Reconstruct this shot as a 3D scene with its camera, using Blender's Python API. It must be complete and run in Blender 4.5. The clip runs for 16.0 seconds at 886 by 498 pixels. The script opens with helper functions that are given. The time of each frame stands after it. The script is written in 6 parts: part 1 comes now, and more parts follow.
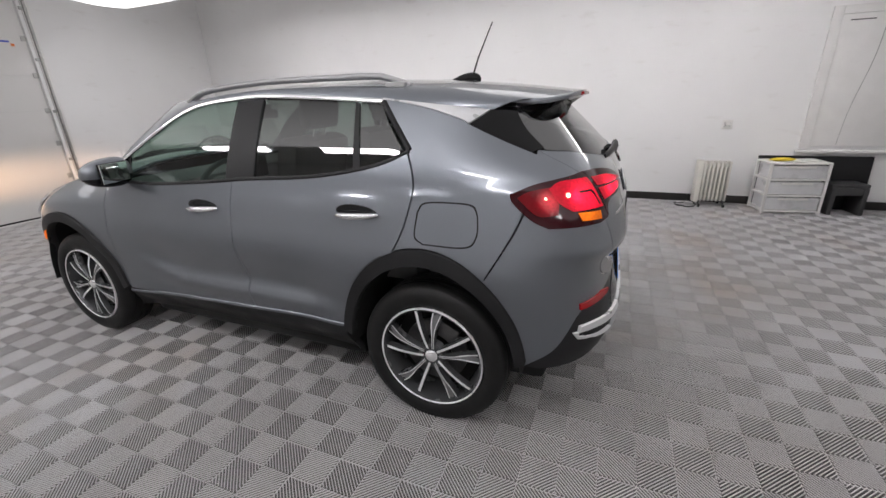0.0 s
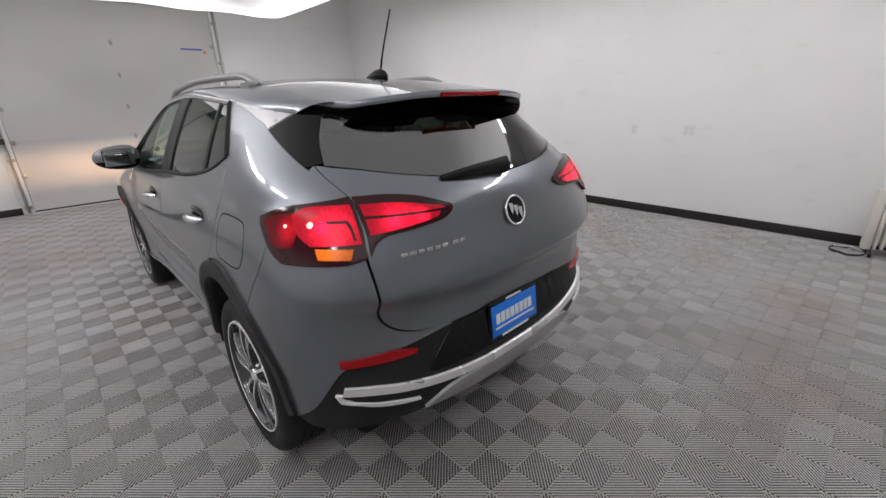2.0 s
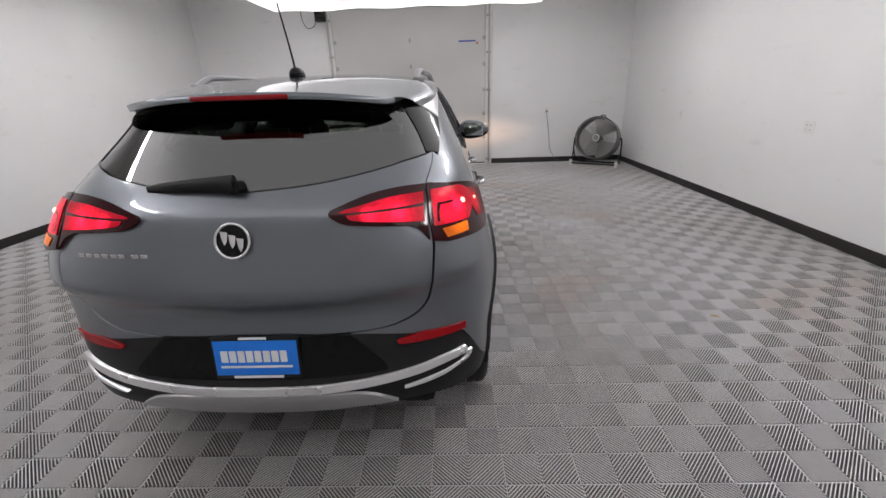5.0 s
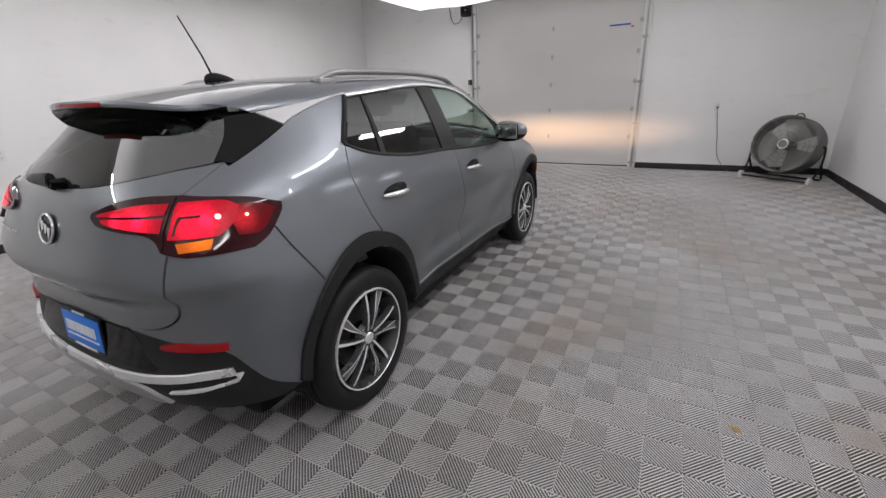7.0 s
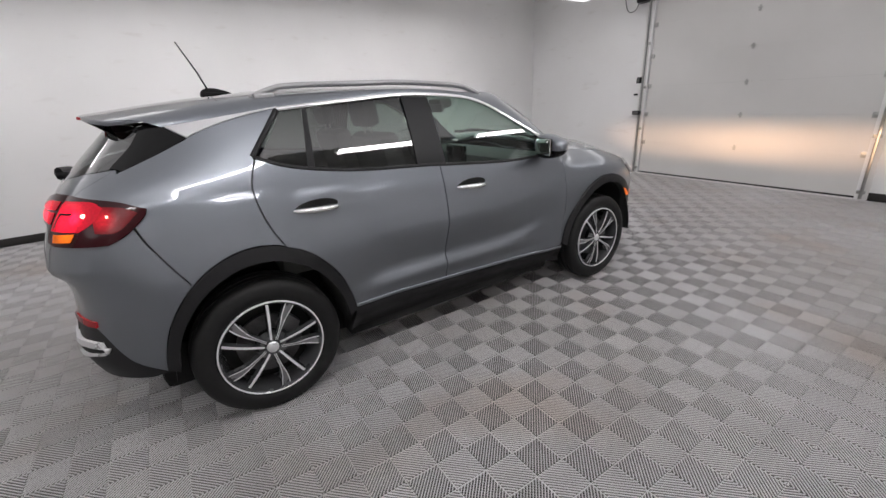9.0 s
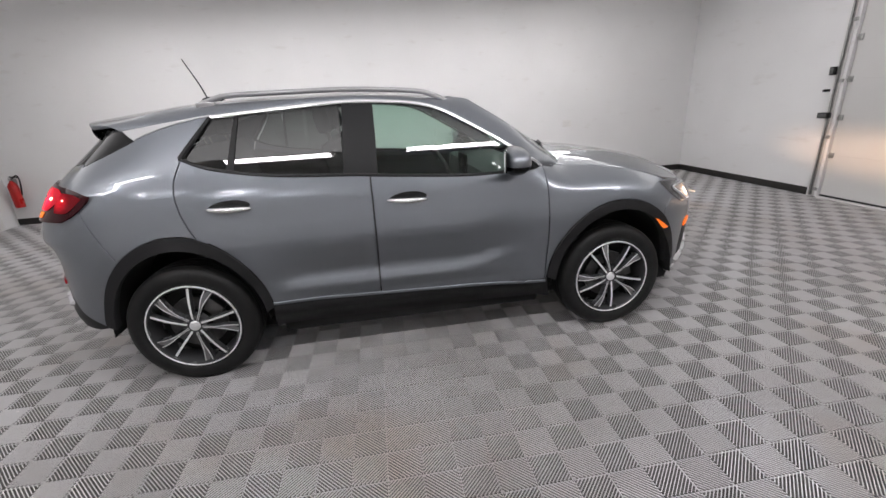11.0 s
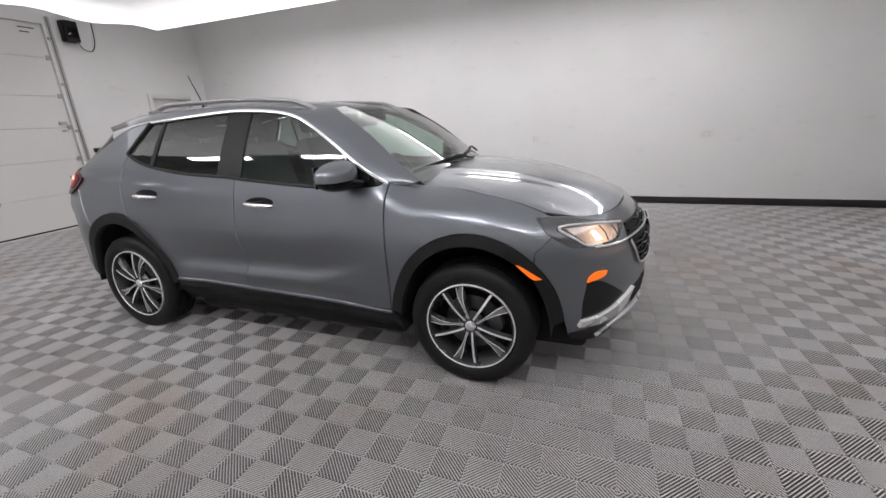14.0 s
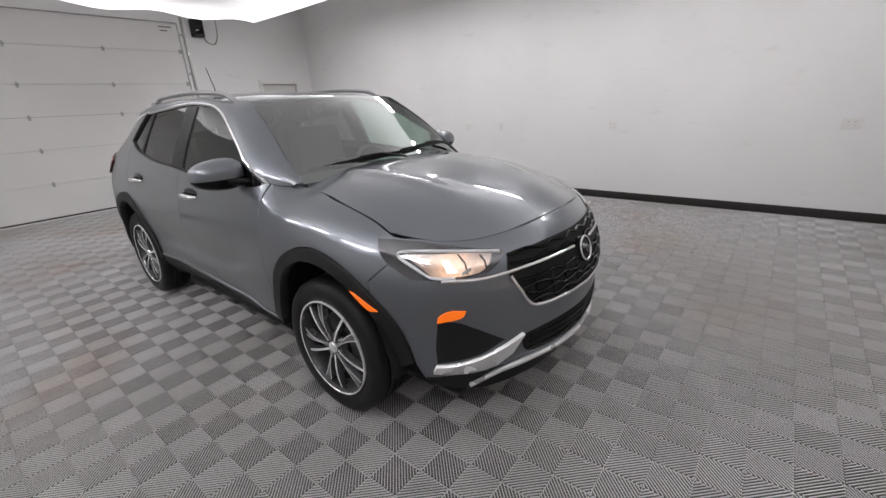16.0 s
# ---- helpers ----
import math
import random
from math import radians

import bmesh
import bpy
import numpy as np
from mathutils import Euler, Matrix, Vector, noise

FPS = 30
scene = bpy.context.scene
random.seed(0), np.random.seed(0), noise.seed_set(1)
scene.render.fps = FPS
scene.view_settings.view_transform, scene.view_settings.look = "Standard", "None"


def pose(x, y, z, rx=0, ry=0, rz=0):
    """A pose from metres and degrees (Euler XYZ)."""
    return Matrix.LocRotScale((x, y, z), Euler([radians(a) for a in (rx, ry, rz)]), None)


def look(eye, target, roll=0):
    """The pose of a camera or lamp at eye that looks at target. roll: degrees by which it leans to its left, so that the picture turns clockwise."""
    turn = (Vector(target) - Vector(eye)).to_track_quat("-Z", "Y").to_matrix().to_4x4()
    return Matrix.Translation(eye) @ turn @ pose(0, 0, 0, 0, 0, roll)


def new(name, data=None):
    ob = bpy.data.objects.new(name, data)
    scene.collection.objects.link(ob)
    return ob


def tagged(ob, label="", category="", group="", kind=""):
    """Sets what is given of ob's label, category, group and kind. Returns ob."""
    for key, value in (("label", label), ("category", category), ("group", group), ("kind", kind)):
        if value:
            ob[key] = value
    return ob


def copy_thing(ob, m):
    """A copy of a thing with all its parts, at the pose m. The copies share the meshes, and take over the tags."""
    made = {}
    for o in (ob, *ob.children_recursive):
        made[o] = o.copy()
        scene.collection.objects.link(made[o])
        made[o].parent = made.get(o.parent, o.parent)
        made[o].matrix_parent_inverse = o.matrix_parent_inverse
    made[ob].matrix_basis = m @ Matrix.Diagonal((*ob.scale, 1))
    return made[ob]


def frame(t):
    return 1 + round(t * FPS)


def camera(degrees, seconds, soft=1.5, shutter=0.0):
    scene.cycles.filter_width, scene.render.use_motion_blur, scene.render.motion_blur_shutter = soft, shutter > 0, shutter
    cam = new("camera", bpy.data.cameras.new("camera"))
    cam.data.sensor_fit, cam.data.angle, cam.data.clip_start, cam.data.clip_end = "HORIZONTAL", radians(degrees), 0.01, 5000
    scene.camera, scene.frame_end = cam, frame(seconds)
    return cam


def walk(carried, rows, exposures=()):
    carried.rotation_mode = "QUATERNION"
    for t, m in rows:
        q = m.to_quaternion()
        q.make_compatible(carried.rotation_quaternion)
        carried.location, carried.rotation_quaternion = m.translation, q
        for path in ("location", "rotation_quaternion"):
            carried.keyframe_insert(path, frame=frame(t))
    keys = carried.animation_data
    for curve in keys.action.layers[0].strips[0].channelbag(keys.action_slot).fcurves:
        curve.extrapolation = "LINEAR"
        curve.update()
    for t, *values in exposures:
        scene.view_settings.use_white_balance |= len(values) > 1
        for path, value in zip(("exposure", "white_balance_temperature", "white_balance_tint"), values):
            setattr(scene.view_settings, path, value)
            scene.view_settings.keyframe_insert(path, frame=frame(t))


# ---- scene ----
cam = camera(94.1, 16.0)
PATH = [
    (0, (-2.349, -2.009, 1.496), (-0.618, -1.281, 0.809), -2.0),
    (0.5, (-2.075, -2.263, 1.487), (-0.414, -1.391, 0.795), -1.9),
    (1, (-1.856, -2.591, 1.491), (-0.314, -1.528, 0.79), -2.1),
    (1.5, (-1.571, -2.802, 1.483), (-0.133, -1.596, 0.793), -1.7),
    (2, (-1.271, -3.007, 1.482), (0.01, -1.633, 0.797), -1.7),
    (2.5, (-0.978, -3.193, 1.502), (0.122, -1.673, 0.81), -1.5),
    (3, (-0.635, -3.241, 1.5), (0.27, -1.595, 0.813), -1.4),
    (3.5, (-0.307, -3.382, 1.505), (0.356, -1.63, 0.803), -1.4),
    (4, (0.038, -3.353, 1.494), (0.473, -1.532, 0.792), -1.3),
    (4.5, (0.379, -3.346, 1.488), (0.561, -1.484, 0.782), -1.6),
    (5, (0.711, -3.3, 1.497), (0.659, -1.432, 0.783), -1.9),
    (7.5, (2.285, -2.418, 1.494), (1.188, -0.907, 0.78), -2.7),
    (8, (2.502, -2.139, 1.499), (1.204, -0.792, 0.79), -2.9),
    (8.5, (2.762, -1.874, 1.494), (1.302, -0.701, 0.794), -3.2),
    (9, (2.865, -1.54, 1.506), (1.289, -0.519, 0.817), -3.0),
    (11.5, (3.239, 0.229, 1.488), (1.354, 0.289, 0.824), -3.6),
    (12, (3.269, 0.597, 1.494), (1.386, 0.484, 0.829), -3.7),
    (12.5, (3.127, 0.918, 1.488), (1.248, 0.684, 0.844), -3.2),
    (13, (3.075, 1.271, 1.48), (1.226, 0.866, 0.834), -3.3),
    (13.5, (2.933, 1.568, 1.471), (1.111, 1.053, 0.827), -2.9),
    (14, (2.765, 1.885, 1.436), (0.982, 1.212, 0.828), -2.8),
    (14.5, (2.592, 2.199, 1.466), (0.881, 1.39, 0.818), -3.0),
    (15, (2.321, 2.429, 1.451), (0.682, 1.479, 0.81), -2.9),
    (15.5, (2.106, 2.706, 1.445), (0.567, 1.605, 0.795), -3.2),
    (16, (1.837, 2.859, 1.456), (0.389, 1.653, 0.788), -3.1),
]
EXPOSURES = [(0.0, 0.20), (2.0, 0.03), (4.5, 0.10), (7.5, 0.08), (9.0, 0.17), (11.5, 0.32), (12.5, 0.28), (13.5, 0.20), (15.0, 0.12), (16.0, 0.06)]
walk(cam, [(t, look(eye, target, roll)) for t, eye, target, roll in PATH], EXPOSURES)

# ---- world and light ----
world = bpy.data.worlds.new("world")
scene.world = world
world.use_nodes = True
world.node_tree.nodes["Background"].inputs[0].default_value = (0.5, 0.55, 0.6, 1)
world.node_tree.nodes["Background"].inputs[1].default_value = 0.05
CANOPY_GLOW, STRIP_GLOW, BEAM_POWER = 1.1, 38.0, 300.0


# ---- materials ----
class Nodes:
    """A small writer for node materials."""

    def __init__(self, name):
        self.mat = bpy.data.materials.new(name)
        self.mat.use_nodes = True
        self.tree = self.mat.node_tree
        self.tree.nodes.clear()
        self.out = self.tree.nodes.new("ShaderNodeOutputMaterial")
        self.bsdf = self.tree.nodes.new("ShaderNodeBsdfPrincipled")
        self.tree.links.new(self.bsdf.outputs[0], self.out.inputs[0])
        self.coord = self.tree.nodes.new("ShaderNodeTexCoord")
        geo = self.tree.nodes.new("ShaderNodeNewGeometry")
        self.position = geo.outputs["Position"]

    def add(self, kind, **values):
        node = self.tree.nodes.new("ShaderNode" + kind)
        for key, value in values.items():
            node.inputs[key.replace("_", " ")].default_value = value
        return node

    def link(self, a, b):
        self.tree.links.new(a, b)

    def noise(self, scale, detail=3.0, where=None, stretch=None):
        n = self.add("TexNoise", Scale=scale, Detail=detail)
        source = where or self.coord.outputs["Object"]
        if stretch:
            mapping = self.add("Mapping")
            mapping.inputs["Scale"].default_value = stretch
            self.link(source, mapping.inputs[0])
            source = mapping.outputs[0]
        self.link(source, n.inputs["Vector"])
        return n.outputs["Fac"]

    def ramp(self, fac, a, b, low=0.3, high=0.7):
        r = self.add("ValToRGB")
        r.color_ramp.elements[0].position, r.color_ramp.elements[1].position = low, high
        r.color_ramp.elements[0].color = (*a, 1) if len(a) == 3 else a
        r.color_ramp.elements[1].color = (*b, 1) if len(b) == 3 else b
        self.link(fac, r.inputs[0])
        return r.outputs[0]

    def mix(self, fac, a, b, mode="MIX"):
        m = self.tree.nodes.new("ShaderNodeMix")
        m.data_type, m.blend_type = "RGBA", mode
        for value, slot in ((fac, 0), (a, 6), (b, 7)):
            if isinstance(value, (int, float)):
                m.inputs[slot].default_value = value
            elif isinstance(value, tuple):
                m.inputs[slot].default_value = (*value, 1)
            else:
                self.link(value, m.inputs[slot])
        return m.outputs[2]

    def bump(self, height, strength=0.2, distance=0.002):
        b = self.add("Bump", Strength=strength, Distance=distance)
        self.link(height, b.inputs["Height"])
        self.link(b.outputs[0], self.bsdf.inputs["Normal"])

    def set(self, **values):
        for key, value in values.items():
            slot = self.bsdf.inputs[key.replace("_", " ")]
            if hasattr(value, "is_linked"):
                self.link(value, slot)
            else:
                slot.default_value = (*value, 1) if isinstance(value, tuple) else value
        return self.mat


def surface(name, colour, roughness=0.5, metal=0.0, vary=0.08, scale=6.0, grain=120.0, bump=0.08, distance=0.001, spec=0.5, coat=0.0):
    """A plain painted, plastic or metal surface with uneven tone at two scales."""
    n = Nodes(name)
    large, fine = n.noise(scale), n.noise(grain, 2.0)
    dark = tuple(c * (1 - vary) for c in colour)
    light = tuple(min(1.0, c * (1 + vary)) for c in colour)
    tone = n.mix(0.3, n.ramp(large, dark, light), n.ramp(fine, dark, light))
    r = n.ramp(large, (max(0, roughness - 0.06),) * 3, (min(1, roughness + 0.06),) * 3)
    if bump:
        n.bump(fine, bump, distance)
    return n.set(Base_Color=tone, Roughness=r, Metallic=metal, Specular_IOR_Level=spec, Coat_Weight=coat, Coat_Roughness=0.03)


def glowing(name, colour, strength, base=(0.8, 0.8, 0.8)):
    n = Nodes(name)
    return n.set(Base_Color=base, Roughness=0.4, Emission_Color=colour, Emission_Strength=strength)


def wall_paint():
    n = Nodes("white_wall_paint")
    broad, roll = n.noise(0.7, 4.0, n.position), n.noise(160.0, 3.0, n.position)
    tone = n.ramp(broad, (0.745, 0.74, 0.74), (0.80, 0.795, 0.795))
    scuff = n.ramp(n.noise(3.0, 8.0, n.position, (1, 1, 3)), (1, 1, 1), (0.93, 0.92, 0.91), 0.62, 0.75)
    n.bump(roll, 0.15, 0.001)
    return n.set(Base_Color=n.mix(1.0, tone, scuff, "MULTIPLY"), Roughness=0.62, Specular_IOR_Level=0.3)


def tile_plastic(name, base, rough):
    n = Nodes(name)
    info = n.add("ObjectInfo")
    each = n.ramp(info.outputs["Random"], tuple(c * 0.94 for c in base), tuple(c * 1.06 for c in base), 0, 1)
    dust = n.ramp(n.noise(0.55, 5.0, n.position), (0.86, 0.84, 0.82), (1.06, 1.06, 1.07), 0.35, 0.65)
    brown = n.ramp(n.noise(0.9, 6.0, n.position), (1, 1, 1), (0.93, 0.86, 0.80), 0.55, 0.7)
    spots = n.ramp(n.noise(38.0, 4.0, n.position), (1, 1, 1), (1.35, 1.32, 1.28), 0.7, 0.74)
    tone = n.mix(1.0, n.mix(1.0, n.mix(1.0, each, dust, "MULTIPLY"), brown, "MULTIPLY"), spots, "MULTIPLY")
    n.bump(n.noise(400.0, 2.0, n.position), 0.1, 0.0005)
    return n.set(Base_Color=tone, Roughness=rough, Specular_IOR_Level=0.4)


WALL = wall_paint()
TILE = tile_plastic("grey_ribbed_plastic", (0.58, 0.575, 0.577), 0.5)
# tile plastic darkened to paint the shade low in the rib gaps
TILE_SHADE = surface("shaded_tile_underside", (0.17, 0.163, 0.156), 0.8, vary=0.25, scale=9.0)
# near-black slab: the shade in the tile holes is put into its colour
SUBFLOOR = surface("gap_shade_subfloor", (0.018, 0.017, 0.016), 0.9)
RUBBER_BASE = surface("black_vinyl_base", (0.018, 0.016, 0.015), 0.55, vary=0.2, bump=0.15)
CEILING_PAINT = surface("white_ceiling_paint", (0.78, 0.78, 0.77), 0.8, bump=0.1)
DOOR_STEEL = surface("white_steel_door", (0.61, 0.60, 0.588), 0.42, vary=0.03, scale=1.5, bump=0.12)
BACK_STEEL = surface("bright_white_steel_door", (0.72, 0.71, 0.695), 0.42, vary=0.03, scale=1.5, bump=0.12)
DOOR_PAINT = surface("grey_white_door_paint", (0.62, 0.61, 0.595), 0.45, vary=0.04, bump=0.06)
TRIM_PAINT = surface("white_trim_paint", (0.72, 0.71, 0.70), 0.45, vary=0.04, bump=0.05)
GALVANISED = surface("galvanised_steel", (0.42, 0.42, 0.41), 0.38, 0.9, vary=0.2, scale=30)
DARK_STEEL = surface("dark_steel", (0.12, 0.12, 0.12), 0.4, 0.8, vary=0.2, scale=20)
BLACK_PLASTIC = surface("black_plastic", (0.009, 0.009, 0.010), 0.42, vary=0.15, spec=0.25)
WHITE_PLASTIC = surface("white_plastic", (0.72, 0.71, 0.69), 0.4, vary=0.03)


def glowing_cloth():
    """White cloth, its glow painted as emission: strongest along its edges, less towards the middle."""
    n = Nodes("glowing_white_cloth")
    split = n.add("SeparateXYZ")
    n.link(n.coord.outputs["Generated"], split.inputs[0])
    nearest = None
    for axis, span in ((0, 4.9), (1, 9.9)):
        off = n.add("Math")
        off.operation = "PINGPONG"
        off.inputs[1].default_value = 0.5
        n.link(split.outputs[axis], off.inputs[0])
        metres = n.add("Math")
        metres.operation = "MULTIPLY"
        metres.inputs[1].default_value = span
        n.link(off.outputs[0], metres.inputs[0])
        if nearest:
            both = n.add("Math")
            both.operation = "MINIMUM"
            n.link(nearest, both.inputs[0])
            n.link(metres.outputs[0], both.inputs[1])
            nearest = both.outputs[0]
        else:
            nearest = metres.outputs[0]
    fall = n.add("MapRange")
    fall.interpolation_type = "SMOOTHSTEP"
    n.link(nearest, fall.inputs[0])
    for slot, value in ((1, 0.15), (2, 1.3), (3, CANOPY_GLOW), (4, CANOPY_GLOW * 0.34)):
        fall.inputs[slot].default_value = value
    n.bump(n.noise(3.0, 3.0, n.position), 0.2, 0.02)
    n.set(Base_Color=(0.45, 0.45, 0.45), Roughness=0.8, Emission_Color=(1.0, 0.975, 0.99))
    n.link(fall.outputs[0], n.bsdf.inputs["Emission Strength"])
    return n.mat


CANOPY = glowing_cloth()
TUBE = glowing("lit_white_lamp_cover", (1.0, 0.975, 0.995), STRIP_GLOW)
ALUMINIUM = surface("white_lamp_housing", (0.7, 0.7, 0.7), 0.4, 0.2)


# ---- mesh helpers ----
def mesh_of(name, bm, material, smooth=0.0):
    me = bpy.data.meshes.new(name)
    bmesh.ops.recalc_face_normals(bm, faces=bm.faces)
    bm.to_mesh(me)
    bm.free()
    for m in material if isinstance(material, (list, tuple)) else [material]:
        me.materials.append(m)
    if smooth:
        me.shade_smooth()
        me.set_sharp_from_angle(angle=radians(smooth))
    return me


def thing(name, label, category, group="", kind="", place=None):
    """An Empty at a thing's base, to parent its parts."""
    ob = tagged(new(name), label, category, group, kind)
    if place is not None:
        ob.matrix_world = place
    return ob


def part(name, bm, material, parent=None, label="", smooth=35.0, m=None):
    ob = new(name, mesh_of(name, bm, material, smooth))
    ob.parent = parent
    if m is not None:
        ob.matrix_basis = m
    if label:
        ob["label"] = label
    return ob


def add_box(bm, lo, hi, bevel=0.0, m=None, slot=0):
    lo, hi = Vector(lo), Vector(hi)
    made = bmesh.ops.create_cube(bm, size=1.0)["verts"]
    bmesh.ops.scale(bm, vec=hi - lo, verts=made)
    bmesh.ops.translate(bm, vec=(lo + hi) / 2, verts=made)
    faces = {f for v in made for f in v.link_faces}
    if bevel:
        edges = list({e for v in made for e in v.link_edges})
        done = bmesh.ops.bevel(bm, geom=edges, offset=bevel, segments=2, affect="EDGES", profile=0.6)
        faces = {f for f in bm.faces if f in faces or f in done["faces"]}
        made = list({v for f in faces for v in f.verts} | {v for f in done["faces"] for v in f.verts})
    if m is not None:
        bmesh.ops.transform(bm, matrix=m, verts=[v for v in made if v.is_valid])
    for f in faces:
        if f.is_valid:
            f.material_index = slot
    return bm


def box(lo, hi, bevel=0.0, m=None):
    return add_box(bmesh.new(), lo, hi, bevel, m)


def add_rod(bm, a, b, r, sides=12, r2=None, caps=True):
    a, b = Vector(a), Vector(b)
    turn = (b - a).to_track_quat("Z", "Y").to_matrix().to_4x4()
    bmesh.ops.create_cone(bm, cap_ends=caps, segments=sides, radius1=r, radius2=r if r2 is None else r2, depth=(b - a).length,
                          matrix=Matrix.Translation((a + b) / 2) @ turn)
    return bm


def rod(a, b, r, sides=12, r2=None):
    return add_rod(bmesh.new(), a, b, r, sides, r2)


def smooth_line(points, steps=8, closed=False):
    """A Catmull-Rom curve through a few control points."""
    pts = [Vector(p) for p in points]
    n = len(pts)
    out = []
    for i in range(n if closed else n - 1):
        if closed:
            p0, p1, p2, p3 = (pts[(i + k - 1) % n] for k in range(4))
        else:
            p1, p2 = pts[i], pts[i + 1]
            p0 = pts[i - 1] if i else p1 * 2 - p2
            p3 = pts[i + 2] if i + 2 < n else p2 * 2 - p1
        for k in range(steps):
            t = k / steps
            out.append(0.5 * (2 * p1 + (p2 - p0) * t + (2 * p0 - 5 * p1 + 4 * p2 - p3) * t * t + (3 * p1 - p0 - 3 * p2 + p3) * t ** 3))
    if not closed:
        out.append(pts[-1])
    return out


def add_tube(bm, points, r, sides=8, closed=False, flat=1.0, taper=None):
    """A tube along a line of points; flat squashes it across its second axis."""
    rings = []
    n = len(points)
    up = Vector((0, 0, 1))
    for i, p in enumerate(points):
        a = points[i - 1] if i or closed else p
        b = points[(i + 1) % n] if i + 1 < n or closed else p
        d = (b - a).normalized()
        side = d.cross(up)
        if side.length < 1e-3:
            side = d.cross(Vector((1, 0, 0)))
        side.normalize()
        over = side.cross(d).normalized()
        rr = r * (taper(i / (n - 1)) if taper else 1)
        rings.append([bm.verts.new(p + side * rr * math.cos(k * math.tau / sides) + over * rr * flat * math.sin(k * math.tau / sides))
                      for k in range(sides)])
    for i in range(n if closed else n - 1):
        a, b = rings[i], rings[(i + 1) % n]
        for k in range(sides):
            bm.faces.new((a[k], a[(k + 1) % sides], b[(k + 1) % sides], b[k]))
    if not closed:
        bm.faces.new(rings[0][::-1])
        bm.faces.new(rings[-1])
    return bm


def tube(points, r, sides=8, closed=False, flat=1.0, taper=None):
    return add_tube(bmesh.new(), points, r, sides, closed, flat, taper)


# ---- the room ----
XR, XL, YF, YB, CEIL = 4.315, -4.355, 5.80, -6.05, 3.75
THICK = 0.18


def wall_with_openings(name, label, along, at, outward, start, end, openings):
    """A wall slab; openings are (from, to, bottom, top) and go right through."""
    bm = bmesh.new()
    cuts = sorted({start, end, *[v for o in openings for v in o[:2]]})
    for a, b in zip(cuts, cuts[1:]):
        mid, spans = (a + b) / 2, [(0.0, CEIL)]
        for o in openings:
            if o[0] < mid < o[1]:
                spans = [s for s in ((0.0, o[2]), (o[3], CEIL)) if s[1] - s[0] > 1e-3]
        for lo, hi in spans:
            p, q = sorted((at, at + outward * THICK))
            if along == "x":
                add_box(bm, (a, p, lo), (b, q, hi))
            else:
                add_box(bm, (p, a, lo), (q, b, hi))
    bmesh.ops.remove_doubles(bm, verts=bm.verts, dist=1e-4)
    return tagged(part(name, bm, WALL, smooth=0), label, "wall", kind="structure")


GATE = (-1.60, 1.44)
GATE_TOP = 3.05
BACK_GATE = (-1.72, 1.42)
DOOR = (-3.98, -3.14)
wall_with_openings("wall_front", "white painted drywall with a sectional door opening", "x", YF, 1, XL - THICK, XR + THICK, [(*GATE, 0.0, GATE_TOP)])
wall_with_openings("wall_back", "white painted drywall with two door openings", "x", YB, -1, XL - THICK, XR + THICK,
                   [(*BACK_GATE, 0.0, GATE_TOP), (*DOOR, 0.0, 2.04)])
wall_with_openings("wall_right", "white painted long drywall with sockets", "y", XR, 1, YB, YF, [])
wall_with_openings("wall_left", "white painted long drywall with sockets", "y", XL, -1, YB, YF, [])
tagged(part("ceiling", box((XL - THICK, YB - THICK, CEIL), (XR + THICK, YF + THICK, CEIL + 0.15)), CEILING_PAINT, smooth=0),
       "plain white painted ceiling above the cloth", "ceiling", kind="structure")
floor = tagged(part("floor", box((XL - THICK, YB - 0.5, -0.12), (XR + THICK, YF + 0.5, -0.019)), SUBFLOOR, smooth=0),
               "grey ribbed interlocking plastic tiles over concrete darkened as gap shade", "floor", kind="structure")


def skirting(lo, hi):
    ob = part("baseboard", box(lo, hi, 0.004), RUBBER_BASE)
    return tagged(ob, "black vinyl base strip along the wall", "baseboard", kind="structure")


BASE_H, BASE_T = 0.105, 0.012
skirting((XR - BASE_T, YB, 0), (XR, YF, BASE_H))
skirting((XL, YB, 0), (XL + BASE_T, YF, BASE_H))
skirting((XL + BASE_T, YF - BASE_T, 0), (GATE[0] - 0.10, YF, BASE_H))
skirting((GATE[1] + 0.10, YF - BASE_T, 0), (XR - BASE_T, YF, BASE_H))
skirting((DOOR[1] + 0.10, YB, 0), (BACK_GATE[0] - 0.10, YB + BASE_T, BASE_H))
skirting((BACK_GATE[1] + 0.10, YB, 0), (XR - BASE_T, YB + BASE_T, BASE_H))
